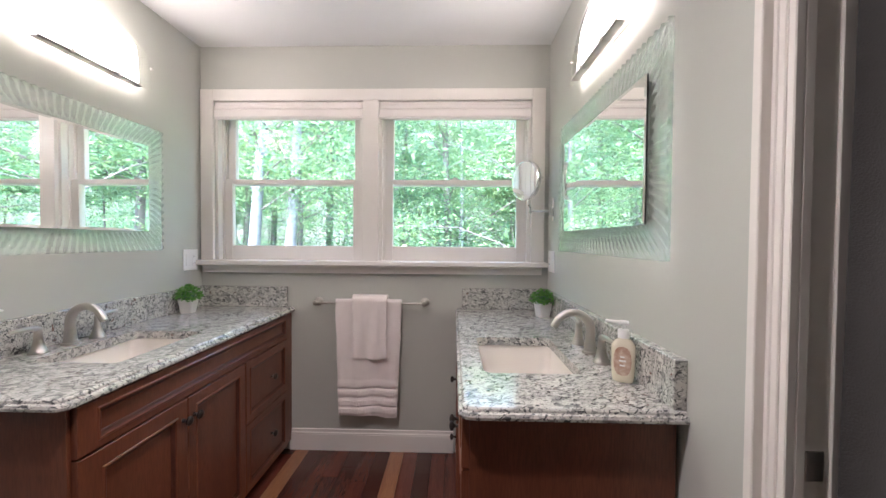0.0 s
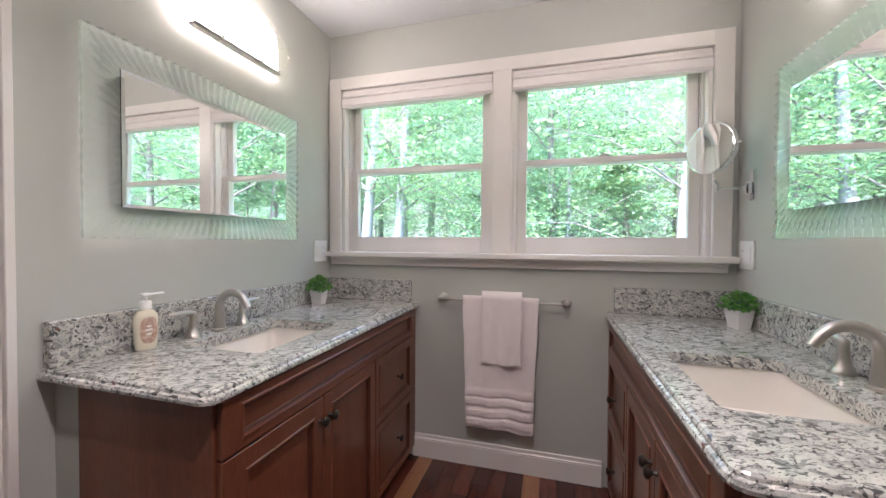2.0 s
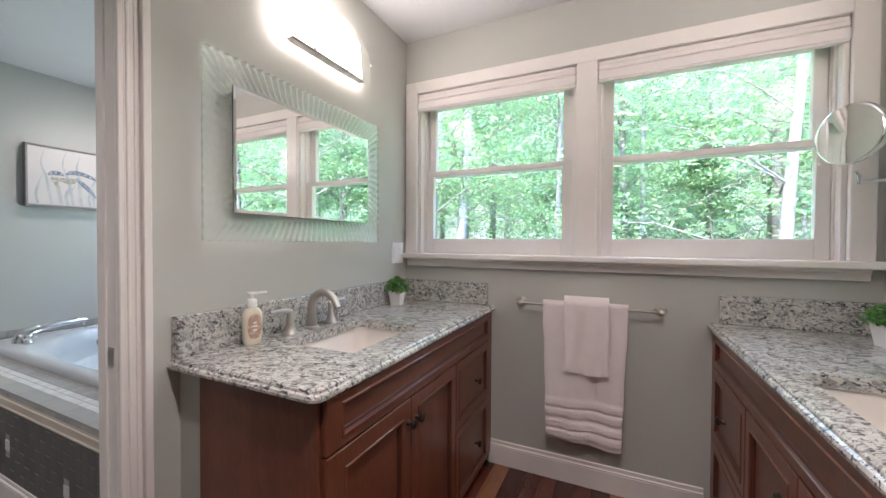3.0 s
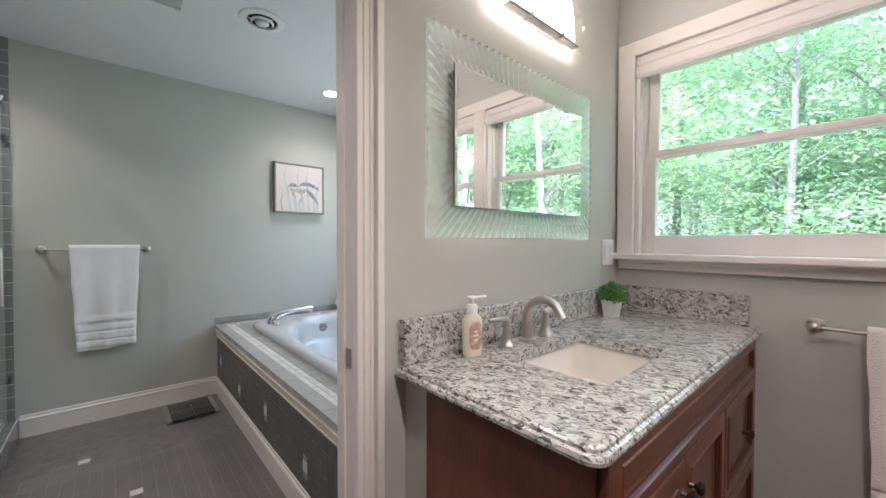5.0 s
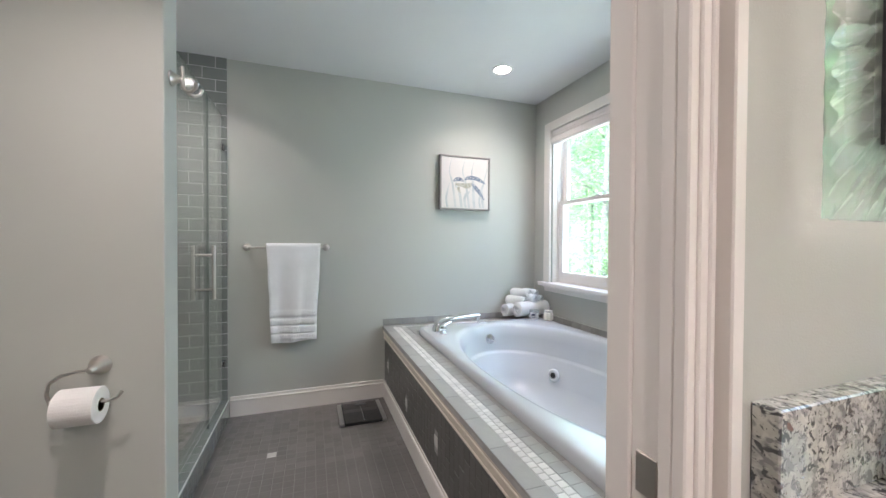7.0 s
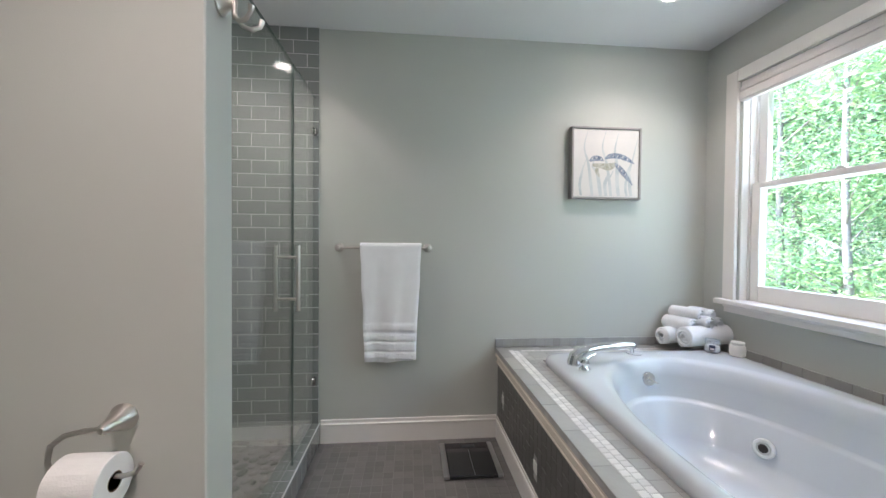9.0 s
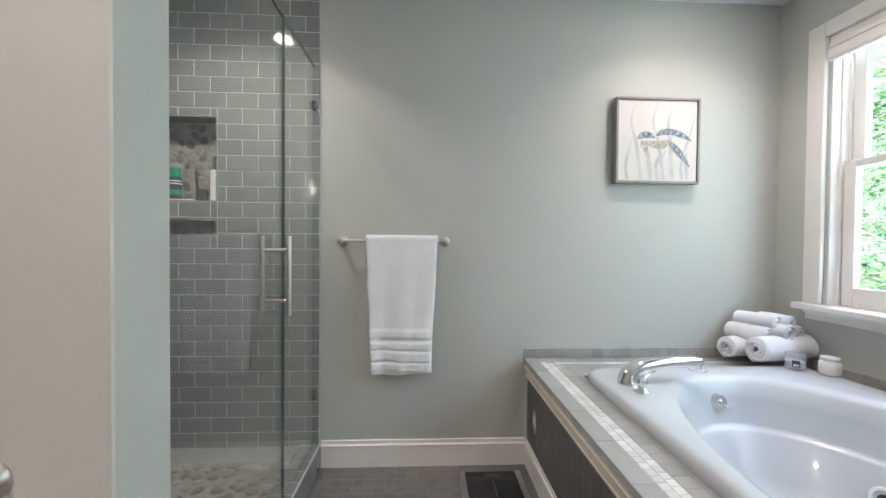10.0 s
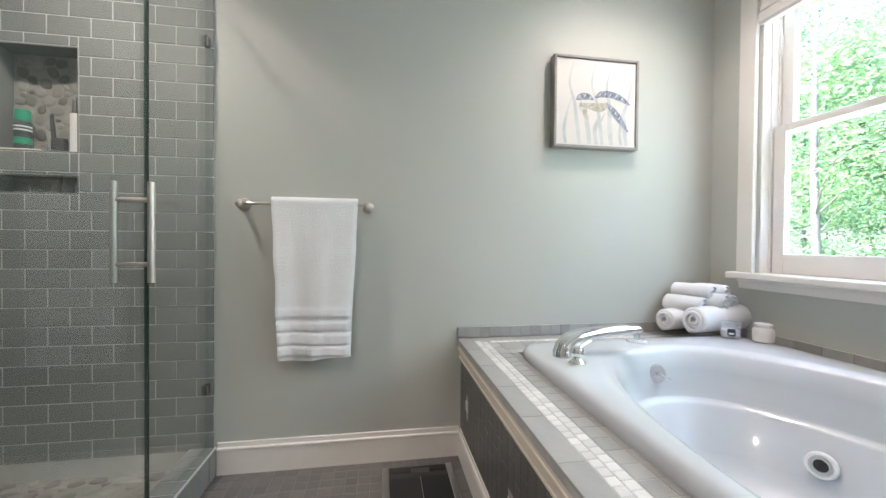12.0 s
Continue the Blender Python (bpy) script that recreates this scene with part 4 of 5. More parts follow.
part("mirror_glass", lathe([(0.100, 0.0125), (0.0, 0.0130)], 48, mm), MIRROR, rim, "round mirror glass")
part("mirror_glass", lathe([(0.0, -0.0130), (0.100, -0.0125)], 48, mm), MIRROR, rim, "round mirror glass")
part("pivot", tube([mm @ Vector((0.108, 0, 0)), mm @ Vector((0.125, 0, 0))], 0.004, 8), CHROME, rim, smooth=True)

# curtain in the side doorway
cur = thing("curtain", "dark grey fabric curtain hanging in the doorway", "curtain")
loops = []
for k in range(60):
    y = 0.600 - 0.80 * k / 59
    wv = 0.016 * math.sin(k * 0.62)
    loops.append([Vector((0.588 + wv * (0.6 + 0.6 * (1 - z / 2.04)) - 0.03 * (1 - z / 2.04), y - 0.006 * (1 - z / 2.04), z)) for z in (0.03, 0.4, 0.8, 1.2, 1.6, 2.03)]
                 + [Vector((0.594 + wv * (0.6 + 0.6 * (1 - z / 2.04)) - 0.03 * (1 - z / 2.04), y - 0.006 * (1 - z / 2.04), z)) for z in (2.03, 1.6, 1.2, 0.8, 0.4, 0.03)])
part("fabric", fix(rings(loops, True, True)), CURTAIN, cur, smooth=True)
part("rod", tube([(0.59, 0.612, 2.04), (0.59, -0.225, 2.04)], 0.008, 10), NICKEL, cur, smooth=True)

# ---- lights and vents in the ceilings ----
# The last row is the added fill downlight, out of view.
for lx, ly, watts in DOWNLIGHTS:
    zc = H2 if lx < -1.6 else H
    e = thing("downlight", "white round recessed ceiling downlight, switched on", "ceiling light", (lx, ly, zc), "downlights")
    part("trim_ring", lathe([(0.075, 0.0), (0.074, -0.004), (0.062, -0.006), (0.054, -0.002), (0.054, 0.0)], 32), PLASTIC, e, smooth=True)
    part("lens", lathe([(0.053, -0.0005), (0.052, -0.0025), (0.0, -0.003)], 32), BULB, e)
vt = thing("ceiling_vent", "round white ceiling air vent with open rings", "vent", (-2.885, 0.925, H2))
part("flange", lathe([(0.112, 0.0), (0.111, -0.004), (0.085, -0.010), (0.076, -0.009), (0.074, -0.001)], 36), PLASTIC, vt, smooth=True)
# Flat dark disc: its colour stands in for the shade inside the duct.
part("throat", lathe([(0.074, -0.0012), (0.0, -0.0016)], 32), DARK, vt, "flat dark disc in place of the vent opening")
ring_v = fix(rings([[Vector((r * math.cos(a), r * math.sin(a), z)) for a in (2 * math.pi * k / 36 for k in range(36))] for r, z in ((0.058, -0.010), (0.050, -0.018), (0.048, -0.018), (0.056, -0.010), (0.058, -0.010))]))
part("louvre_ring", ring_v, PLASTIC, vt, smooth=True)
part("cone", lathe([(0.034, -0.014), (0.033, -0.018), (0.022, -0.026), (0.0, -0.029)], 28), PLASTIC, vt, smooth=True)
for a in (30, 150, 270):
    part("spoke", tube([(0.02 * math.cos(radians(a)), 0.02 * math.sin(radians(a)), -0.015), (0.076 * math.cos(radians(a)), 0.076 * math.sin(radians(a)), -0.009)], 0.002, 6), PLASTIC, vt)

cl = thing("ceiling_light", "square pale green glass ceiling light, switched off", "ceiling light", (-2.80, 0.42, H2))
part("glass_plate", bx(-0.15, -0.15, -0.062, 0.15, 0.15, -0.054, 0.002), mat("pale_green_glass", (0.50, 0.58, 0.54), 0.25, spots=(0.46, 0.54, 0.50), spot_scale=8), cl, "pale green frosted glass plate")
part("pan", bx(-0.10, -0.10, -0.054, 0.10, 0.10, 0.0, 0.004), PLASTIC, cl)
for cx_, cy_ in ((-0.14, -0.14), (-0.14, 0.14), (0.14, -0.14), (0.14, 0.14)):
    part("corner_clip", bx(cx_ - 0.012, cy_ - 0.012, -0.066, cx_ + 0.012, cy_ + 0.012, -0.050, 0.002), NICKEL, cl)

# ---- shower ----
GY, GX0, GX1, GXM, GZ0, GZ1 = -0.155, -2.915, -4.045, -3.645, 0.142, 1.99
sd = thing("shower_door", "frameless clear glass shower door with nickel pull handle", "shower door")
for ob_name, a, b2 in (("glass_panel", GX0, GXM + 0.0015), ("fixed_panel", GXM - 0.0015, GX1)):
    p = part(ob_name, bx(a, GY - 0.005, GZ0, b2, GY + 0.005, GZ1), SHOWER, sd, "clear greenish glass")
    part("glass_edge", boxes((b2 if ob_name == "glass_panel" else a, GY - 0.0052, GZ0, (b2 if ob_name == "glass_panel" else a) + (0.0012 if ob_name == "glass_panel" else -0.0012), GY + 0.0052, GZ1 + 0.001)), GLASS_EDGE, p, "dark green polished edge")
for a, b2 in ((GX0, GXM + 0.0015), (GXM - 0.0015, GX1)):
    part("top_edge", bx(a, GY - 0.0052, GZ1 + 0.0005, b2, GY + 0.0052, GZ1 + 0.003), GLASS_EDGE, sd, "dark green polished top edge")
hn = part("handle", tube([(-3.592, GY + 0.042, 0.872), (-3.592, GY + 0.042, 1.165)], 0.0095, 14), NICKEL, sd, "brushed nickel pull bar", True)
part("inner_bar", tube([(-3.592, GY - 0.055, 0.872), (-3.592, GY - 0.055, 1.165)], 0.0095, 14), NICKEL, hn, smooth=True)
for hz in (0.925, 1.112):
    part("standoff", tube([(-3.592, GY - 0.055, hz), (-3.592, GY + 0.042, hz)], 0.007, 10), NICKEL, hn, smooth=True)
for hz in (0.39, 1.80):
    part("wall_clip", boxes((FX + 0.011, GY - 0.011, hz - 0.020, FX + 0.042, GY + 0.011, hz + 0.020), bevel=0.002), CLIP, sd, "dark chrome glass clip")
hk = thing("robe_hook", "brushed nickel double robe hook on the stub wall", "hook", (-2.845, -0.0845, 1.765))
part("rosette", lathe([(0.028, 0), (0.028, 0.005), (0.022, 0.010), (0.013, 0.022), (0.010, 0.034), (0, 0.0345)], 20, pose(0, 0, 0, -90, 0, 0)), NICKEL, hk, smooth=True)
part("stem", tube([(0, 0.030, 0.035), (0, 0.034, 0.045), (0, 0.036, 0.0), (0, 0.036, -0.035)], [0.007, 0.007, 0.0065, 0.006], 10), NICKEL, hk, smooth=True)
for sx in (-1, 1):
    part("hook", tube([(0, 0.036, -0.028), (sx * 0.012, 0.05, -0.045), (sx * 0.022, 0.068, -0.048), (sx * 0.030, 0.084, -0.036), (sx * 0.032, 0.088, -0.018)], [0.006, 0.006, 0.0058, 0.0055, 0.008], 10), NICKEL, hk, smooth=True)

# niche contents
NX = FX - 0.085


def bottle(name, label, y, z, r, prof, body, cap, cap_from, x=NX + 0.045):
    e = thing(name, label, "bottle", (x, y, z))
    part("body", lathe([(rr * r, h) for rr, h in prof if h <= cap_from], 20), body, e, smooth=True)
    part("cap", lathe([(prof[-1][0] * r, cap_from)] + [(rr * r, h) for rr, h in prof if h > cap_from] + [(0, prof[-1][1] + 0.0005)], 20), cap, e, smooth=True)
    return e


GREEN = mat("green_plastic", (0.015, 0.33, 0.19), 0.3, spots=(0.013, 0.28, 0.16), spot_scale=20)
DKGREY = mat("charcoal_label", (0.05, 0.055, 0.06), 0.35, spots=(0.07, 0.075, 0.08), spot_scale=30)
sc = bottle("shaving_can", "dark can with a green cap standing in the niche", -0.845, 1.348, 0.026, [(0.98, 0), (1, 0.004), (1, 0.105), (0.92, 0.110), (0.95, 0.111), (0.95, 0.15), (0.85, 0.155)], DKGREY, GREEN, 0.110)
part("label_band", lathe([(0.0262, 0.02), (0.0262, 0.045)], 20), GREEN, sc, "green band")
for hz in (0.075, 0.088):
    part("label_bar", lathe([(0.0262, hz - 0.003), (0.0262, hz + 0.003)], 20), PLASTIC, sc)
rz_ = thing("razor_stand", "grey plastic razor stand in the niche", "razor", (NX + 0.045, -0.715, 1.340))
part("stand", bx(-0.012, -0.03, 0, 0.012, 0.02, 0.06, 0.004), DKGREY, rz_)
part("handle", tube([(0, -0.022, 0.05), (0.004, -0.026, 0.11), (0.006, -0.028, 0.15)], [0.014, 0.012, 0.010], 10, flat=0.6), DKGREY, rz_, smooth=True)
bottle("white_tube", "slim white bottle with a chrome cap in the niche", -0.648, 1.340, 0.016, [(1, 0), (1, 0.15), (0.6, 0.155), (0.6, 0.21), (0.5, 0.214)], PLASTIC, CHROME, 0.153, NX + 0.068)
tagged(part("soap_tray", bx(NX + 0.01, -0.905, 1.334, NX + 0.082, -0.76, 1.347, 0.004), CREAM), "flat cream soap tray in the niche", "tray")

# ---- things in the bath ----
towel_bar(-0.018, 0.487, FX, 1.150, "y", 1, "brushed nickel towel bar on the end wall")
towel(0.108, 0.447, FX, 0.06, 1.168, 0.512, 0.56, 0.026, "y", 1, TOWEL_W, "folded white bath towel hanging on the bar", 4, 0.012, 0.010, 3.3)

FRAME = mat("taupe_frame", (0.32, 0.295, 0.275), 0.45, spots=(0.27, 0.25, 0.235), spot_scale=12, bump=0.1, bump_scale=80)
CANVAS = mat("canvas", (0.70, 0.655, 0.615), 0.85, spots=(0.67, 0.63, 0.60), spot_scale=7, bump=0.25, bump_scale=500)
GREYBLUE = mat("pale_grey_blue_paint", (0.47, 0.49, 0.49), 0.85, spots=(0.62, 0.61, 0.59), spot_scale=14, bump=0.2, bump_scale=500)
SLATE = mat("slate_blue_paint", (0.10, 0.13, 0.20), 0.85, spots=(0.40, 0.43, 0.48), spot_scale=75, bump=0.2, bump_scale=500)
OCHRE = mat("ochre_paint", (0.36, 0.34, 0.27), 0.85, spots=(0.56, 0.53, 0.46), spot_scale=70, bump=0.2, bump_scale=500)
pc = thing("picture", "square canvas of blue and grey strokes in a taupe frame", "picture")
PY0, PY1, PZ0, PZ1 = 1.333, 1.765, 1.452, 1.880
part("frame", boxes((FX, PY0, PZ0, FX + 0.046, PY0 + 0.012, PZ1), (FX, PY1 - 0.012, PZ0, FX + 0.046, PY1, PZ1), (FX, PY0 + 0.012, PZ0, FX + 0.046, PY1 - 0.012, PZ0 + 0.012), (FX, PY0 + 0.012, PZ1 - 0.012, FX + 0.046, PY1 - 0.012, PZ1), bevel=0.0015), FRAME, pc)
cv = part("canvas", bx(FX, PY0 + 0.014, PZ0 + 0.014, FX + 0.038, PY1 - 0.014, PZ1 - 0.014), CANVAS, pc, "off-white canvas with brush strokes")


STROKES = itertools.count()


def stroke(points, widths, material, lift):
    """A smooth brush stroke through points of the canvas (0 to 1 each way), each a hair above the one before."""
    left, right = [], []
    ctrl = [Vector((u, v, w)) for (u, v), w in zip(points, widths)]
    fine = []
    for i in range(len(ctrl) - 1):
        a, b2, c, d = ctrl[max(i - 1, 0)], ctrl[i], ctrl[i + 1], ctrl[min(i + 2, len(ctrl) - 1)]
        for k in range(6):
            q = k / 6
            fine.append(0.5 * (2 * b2 + (c - a) * q + (2 * a - 5 * b2 + 4 * c - d) * q * q + (3 * b2 - a - 3 * c + d) * q ** 3))
    fine.append(ctrl[-1])
    widths = [max(p.z, 0.001) for p in fine]
    pts = [Vector((0, PY0 + 0.432 * p.x, PZ0 + 0.428 * p.y)) for p in fine]
    lift += 0.00006 * next(STROKES)
    for i, p in enumerate(pts):
        d = (pts[min(i + 1, len(pts) - 1)] - pts[max(i - 1, 0)]).normalized()
        nrm = Vector((0, -d.z, d.y))
        left.append(p + nrm * widths[i] * 0.432 + Vector((FX + lift, 0, 0)))
        right.append(p - nrm * widths[i] * 0.432 + Vector((FX + lift, 0, 0)))
    bm = bmesh.new()
    a, b2 = [bm.verts.new(p) for p in left], [bm.verts.new(p) for p in right]
    for i in range(len(a) - 1):
        bm.faces.new((a[i], b2[i], b2[i + 1], a[i + 1]))
    return part("brush_stroke", bm, material, cv)


for u0, u1, v1, w in ((0.30, 0.18, 0.95, 0.018), (0.42, 0.30, 0.6, 0.022), (0.57, 0.44, 0.95, 0.018), (0.68, 0.62, 0.92, 0.022), (0.80, 0.90, 0.86, 0.015), (0.14, 0.16, 0.55, 0.015), (0.50, 0.55, 0.40, 0.02), (0.86, 0.80, 0.50, 0.02)):
    stroke([(u0, 0.045), (u0 - 0.02, 0.2), ((u0 + u1) / 2, 0.2 + v1 * 0.3), (u1, v1 * 0.75), (u1 + 0.05, v1)], [w, w * 1.2, w, w * 0.6, 0.003], GREYBLUE, 0.0392)
for q in ([(0.48, 0.56), (0.56, 0.60), (0.68, 0.60), (0.80, 0.56), (0.90, 0.50)], [(0.26, 0.52), (0.32, 0.56), (0.40, 0.56), (0.46, 0.53)], [(0.62, 0.50), (0.70, 0.42), (0.78, 0.33), (0.88, 0.20)]):
    stroke(q, [0.012, 0.034, 0.036, 0.03, 0.006][:len(q)] if len(q) != 4 else [0.012, 0.036, 0.032, 0.008], SLATE, 0.0398)
for q in ([(0.30, 0.47), (0.42, 0.46), (0.54, 0.45), (0.64, 0.50)], [(0.37, 0.43), (0.36, 0.38), (0.40, 0.31)]):
    stroke(q, [0.02, 0.035, 0.05, 0.02] if len(q) == 4 else [0.02, 0.028, 0.012], OCHRE, 0.0395)

for u, v in ((0.30, 0.555), (0.36, 0.57), (0.42, 0.55), (0.54, 0.595), (0.60, 0.605), (0.66, 0.60), (0.73, 0.585), (0.80, 0.56), (0.67, 0.455), (0.72, 0.40), (0.77, 0.345)):
    stroke([(u - 0.012, v - 0.014), (u, v), (u + 0.006, v + 0.018)], [0.002, 0.0055, 0.002], CANVAS, 0.0403)


def rolled_towel(loc, length, r, rz, label, rx=0):
    """A towel rolled into a spiral; the roll lies along local y."""
    e = []
    turns, n = 3.0, 64
    path = []
    for i in range(n):
        t = i / (n - 1)
        a = 2 * math.pi * turns * t - 1.9
        rad = 0.010 + (r - 0.010) * (t ** 0.85)
        path.append((rad, a))
    th = (r - 0.010) / turns * 0.475
    loops = []
    ends = [(-length / 2, -0.006), (-length / 2 + 0.006, 0), (-length / 6, 0.002), (length / 6, 0.001), (length / 2 - 0.006, 0), (length / 2, -0.006)]
    bm = bmesh.new()
    for y, grow in ends:
        o = [Vector(((rad + th + grow) * math.cos(a), y + 0.006 * math.sin(a * 0.5) * (1 if abs(y) > length / 3 else 0), (rad + th + grow) * math.sin(a) + r)) for rad, a in path]
        q = [Vector(((rad - th * 0.9) * math.cos(a), y + 0.006 * math.sin(a * 0.5) * (1 if abs(y) > length / 3 else 0), (rad - th * 0.9) * math.sin(a) + r)) for rad, a in path]
        loops.append(o + list(reversed(q)))
    rings(loops, False, False, bm)
    bm.verts.ensure_lookup_table()
    k = 2 * n
    for base, flip in ((0, True), (k * (len(ends) - 1), False)):
        for i in range(n - 1):
            f = [bm.verts[base + i], bm.verts[base + i + 1], bm.verts[base + k - 2 - i], bm.verts[base + k - 1 - i]]
            bm.faces.new(list(reversed(f)) if flip else f)
    ob = part("rolled_towel", fix(bm), TOWEL_W, smooth=True)
    ob.matrix_world = pose(*loc, rx, 0, rz)
    return tagged(ob, label, "towel", "rolled towels")


RZ = DZ + 0.0305
rolled_towel((-3.868, 2.085, RZ + 0.012), 0.34, 0.057, 10, "large rolled white towel on the tub corner")
rolled_towel((-3.980, 1.985, RZ), 0.24, 0.050, 14, "rolled white towel lying by the wall")
rolled_towel((-3.955, 1.975, RZ + 0.088), 0.17, 0.038, -68, "small rolled white towel on the pile")
rolled_towel((-3.905, 2.055, RZ + 0.116), 0.15, 0.034, -75, "small rolled white towel on the pile")
rolled_towel((-3.930, 2.130, RZ + 0.106), 0.14, 0.034, -72, "small rolled white towel on the pile")
rolled_towel((-3.945, 2.010, RZ + 0.158), 0.17, 0.032, -66, "small rolled white towel on top of the pile")
rolled_towel((-3.925, 2.085, RZ + 0.162), 0.14, 0.030, -76, "small rolled white towel on top of the pile")

WAX = mat("candle_wax", (0.82, 0.78, 0.74), 0.5, spots=(0.78, 0.74, 0.70), spot_scale=20)
GREYWAX = mat("grey_wax", (0.58, 0.58, 0.61), 0.5, spots=(0.53, 0.53, 0.56), spot_scale=20)
JAR = clear_glass("jar_glass", (0.95, 0.97, 0.98), 0.12, body=0.10)
NAVY = mat("navy_label", (0.03, 0.04, 0.08), 0.4, spots=(0.04, 0.05, 0.10), spot_scale=20)
j1 = thing("candle_jar", "clear glass candle jar with grey wax", "candle", (-3.752, 2.018, DZ + 0.0412))
g1 = part("jar", lathe([(0.034, 0), (0.037, 0.004), (0.037, 0.070), (0.034, 0.070), (0.034, 0.008), (0, 0.008)], 28), JAR, j1, smooth=True)
g1.visible_shadow = False
part("wax", lathe([(0.0, 0.0085), (0.0335, 0.0085), (0.0335, 0.036), (0, 0.035)], 28), GREYWAX, j1)
part("label", fix(rings([[Vector((0.0375 * math.cos(a), 0.0375 * math.sin(a), z)) for a in (radians(-62 + 7 * k) for k in range(7))] for z in (0.016, 0.044)], cyclic=False)), NAVY, j1, "dark blue label")
part("label_bar", fix(rings([[Vector((0.0378 * math.cos(a), 0.0378 * math.sin(a), z)) for a in (radians(-55 + 7 * k) for k in range(5))] for z in (0.021, 0.028)], cyclic=False)), PLASTIC, j1)
j2 = thing("candle_jar", "white frosted candle jar with glass lid", "candle", (-3.680, 2.098, DZ + 0.0412))
part("jar", lathe([(0.030, 0), (0.035, 0.004), (0.037, 0.03), (0.035, 0.052), (0.029, 0.058), (0, 0.0585)], 28), WAX, j2, smooth=True)
part("rim", lathe([(0.029, 0.0585), (0.031, 0.062), (0.031, 0.072), (0.028, 0.074), (0, 0.0745)], 28), PLASTIC, j2, "pale glass rim", True)

# bathroom scale
SILVER = mat("satin_silver", (0.60, 0.60, 0.60), 0.3, 1.0, spots=(0.54, 0.54, 0.54), spot_scale=15)
sl = thing("bathroom_scale", "flat black glass bathroom scale with silver edges on the floor", "scale")
F2 = 0.025
part("glass_top", bx(-3.955, 0.585, F2 + 0.012, -3.655, 0.832, F2 + 0.024, 0.003), BLACK, sl)
for y in (0.567, 0.833):
    part("edge_strip", bx(-3.957, y - 0.010, F2 + 0.008, -3.653, y + 0.018, F2 + 0.026, 0.003), SILVER, sl, "silver side strip")
part("display", bx(-3.935, 0.675, F2 + 0.0235, -3.905, 0.75, F2 + 0.0252, 0.0006), DKGREY, sl, "small grey display")
part("centre_line", bx(-3.88, 0.709, F2 + 0.0235, -3.66, 0.711, F2 + 0.0248), SILVER, sl)
part("base", bx(-3.945, 0.58, F2 + 0.001, -3.665, 0.84, F2 + 0.0118, 0.002), DKGREY, sl)

# toilet paper
th_ = thing("paper_holder", "brushed nickel toilet paper holder on the stub wall", "holder", (-2.78, -0.262, 0.780))
part("rosette", lathe([(0.031, 0), (0.031, 0.005), (0.027, 0.010), (0.014, 0.045), (0.012, 0.060), (0.006, 0.068), (0, 0.0685)], 24, pose(0, 0, 0, 0, 90, 0)), NICKEL, th_, smooth=True)
part("arm", tube([(0.058, 0, 0.0), (0.060, -0.04, -0.002), (0.062, -0.075, -0.010), (0.064, -0.100, -0.03), (0.066, -0.104, -0.062), (0.068, -0.095, -0.090), (0.068, -0.07, -0.097), (0.068, 0.045, -0.097), (0.068, 0.070, -0.090), (0.068, 0.082, -0.072)],
                 0.0055, 10), NICKEL, th_, smooth=True)
tp = thing("toilet_paper", "white toilet paper roll with folded end on the holder", "toilet paper", (-2.712, -0.285, 0.673))
M = pose(0, 0, 0, -90, 0, 0)
part("roll", lathe([(0.020, -0.052), (0.054, -0.052), (0.056, -0.050), (0.056, 0.050), (0.054, 0.052), (0.020, 0.052)], 40, M), PAPER, tp, smooth=False)
part("core", lathe([(0.0202, 0.0524), (0.0202, -0.0524), (0.0185, -0.0524), (0.0185, 0.0524)], 24, M), mat("cardboard", (0.30, 0.22, 0.15), 0.9, spots=(0.26, 0.19, 0.13), spot_scale=20), tp, "brown cardboard core")
bm = bmesh.new()
ring1 = [[Vector((0.0575 * math.cos(radians(a)), y, 0.0575 * math.sin(radians(a)))) for y in (-0.048 * w, 0.048 * w)] for a, w in ((95, 1), (80, 1), (65, 0.85), (45, 0.55), (25, 0.28), (10, 0.03))]
rings(ring1, bm=bm, cyclic=False)
part("folded_end", bm, PAPER, tp, "folded paper point")

# ---- outdoors: ground, woods, distance ----
gb = bmesh.new()
gl_ = []
for i in range(41):
    gl_.append([Vector((-600 + 30 * j, (-30 + i * i * 0.42), -0.9 + (0.25 * noise.noise((j * 0.9, i * 0.5, 0)) if i > 8 else 0))) for j in range(41)])
structure("ground", rings(gl_, bm=gb, cyclic=False), GROUND, "leaf-littered forest floor sloping gently outside")


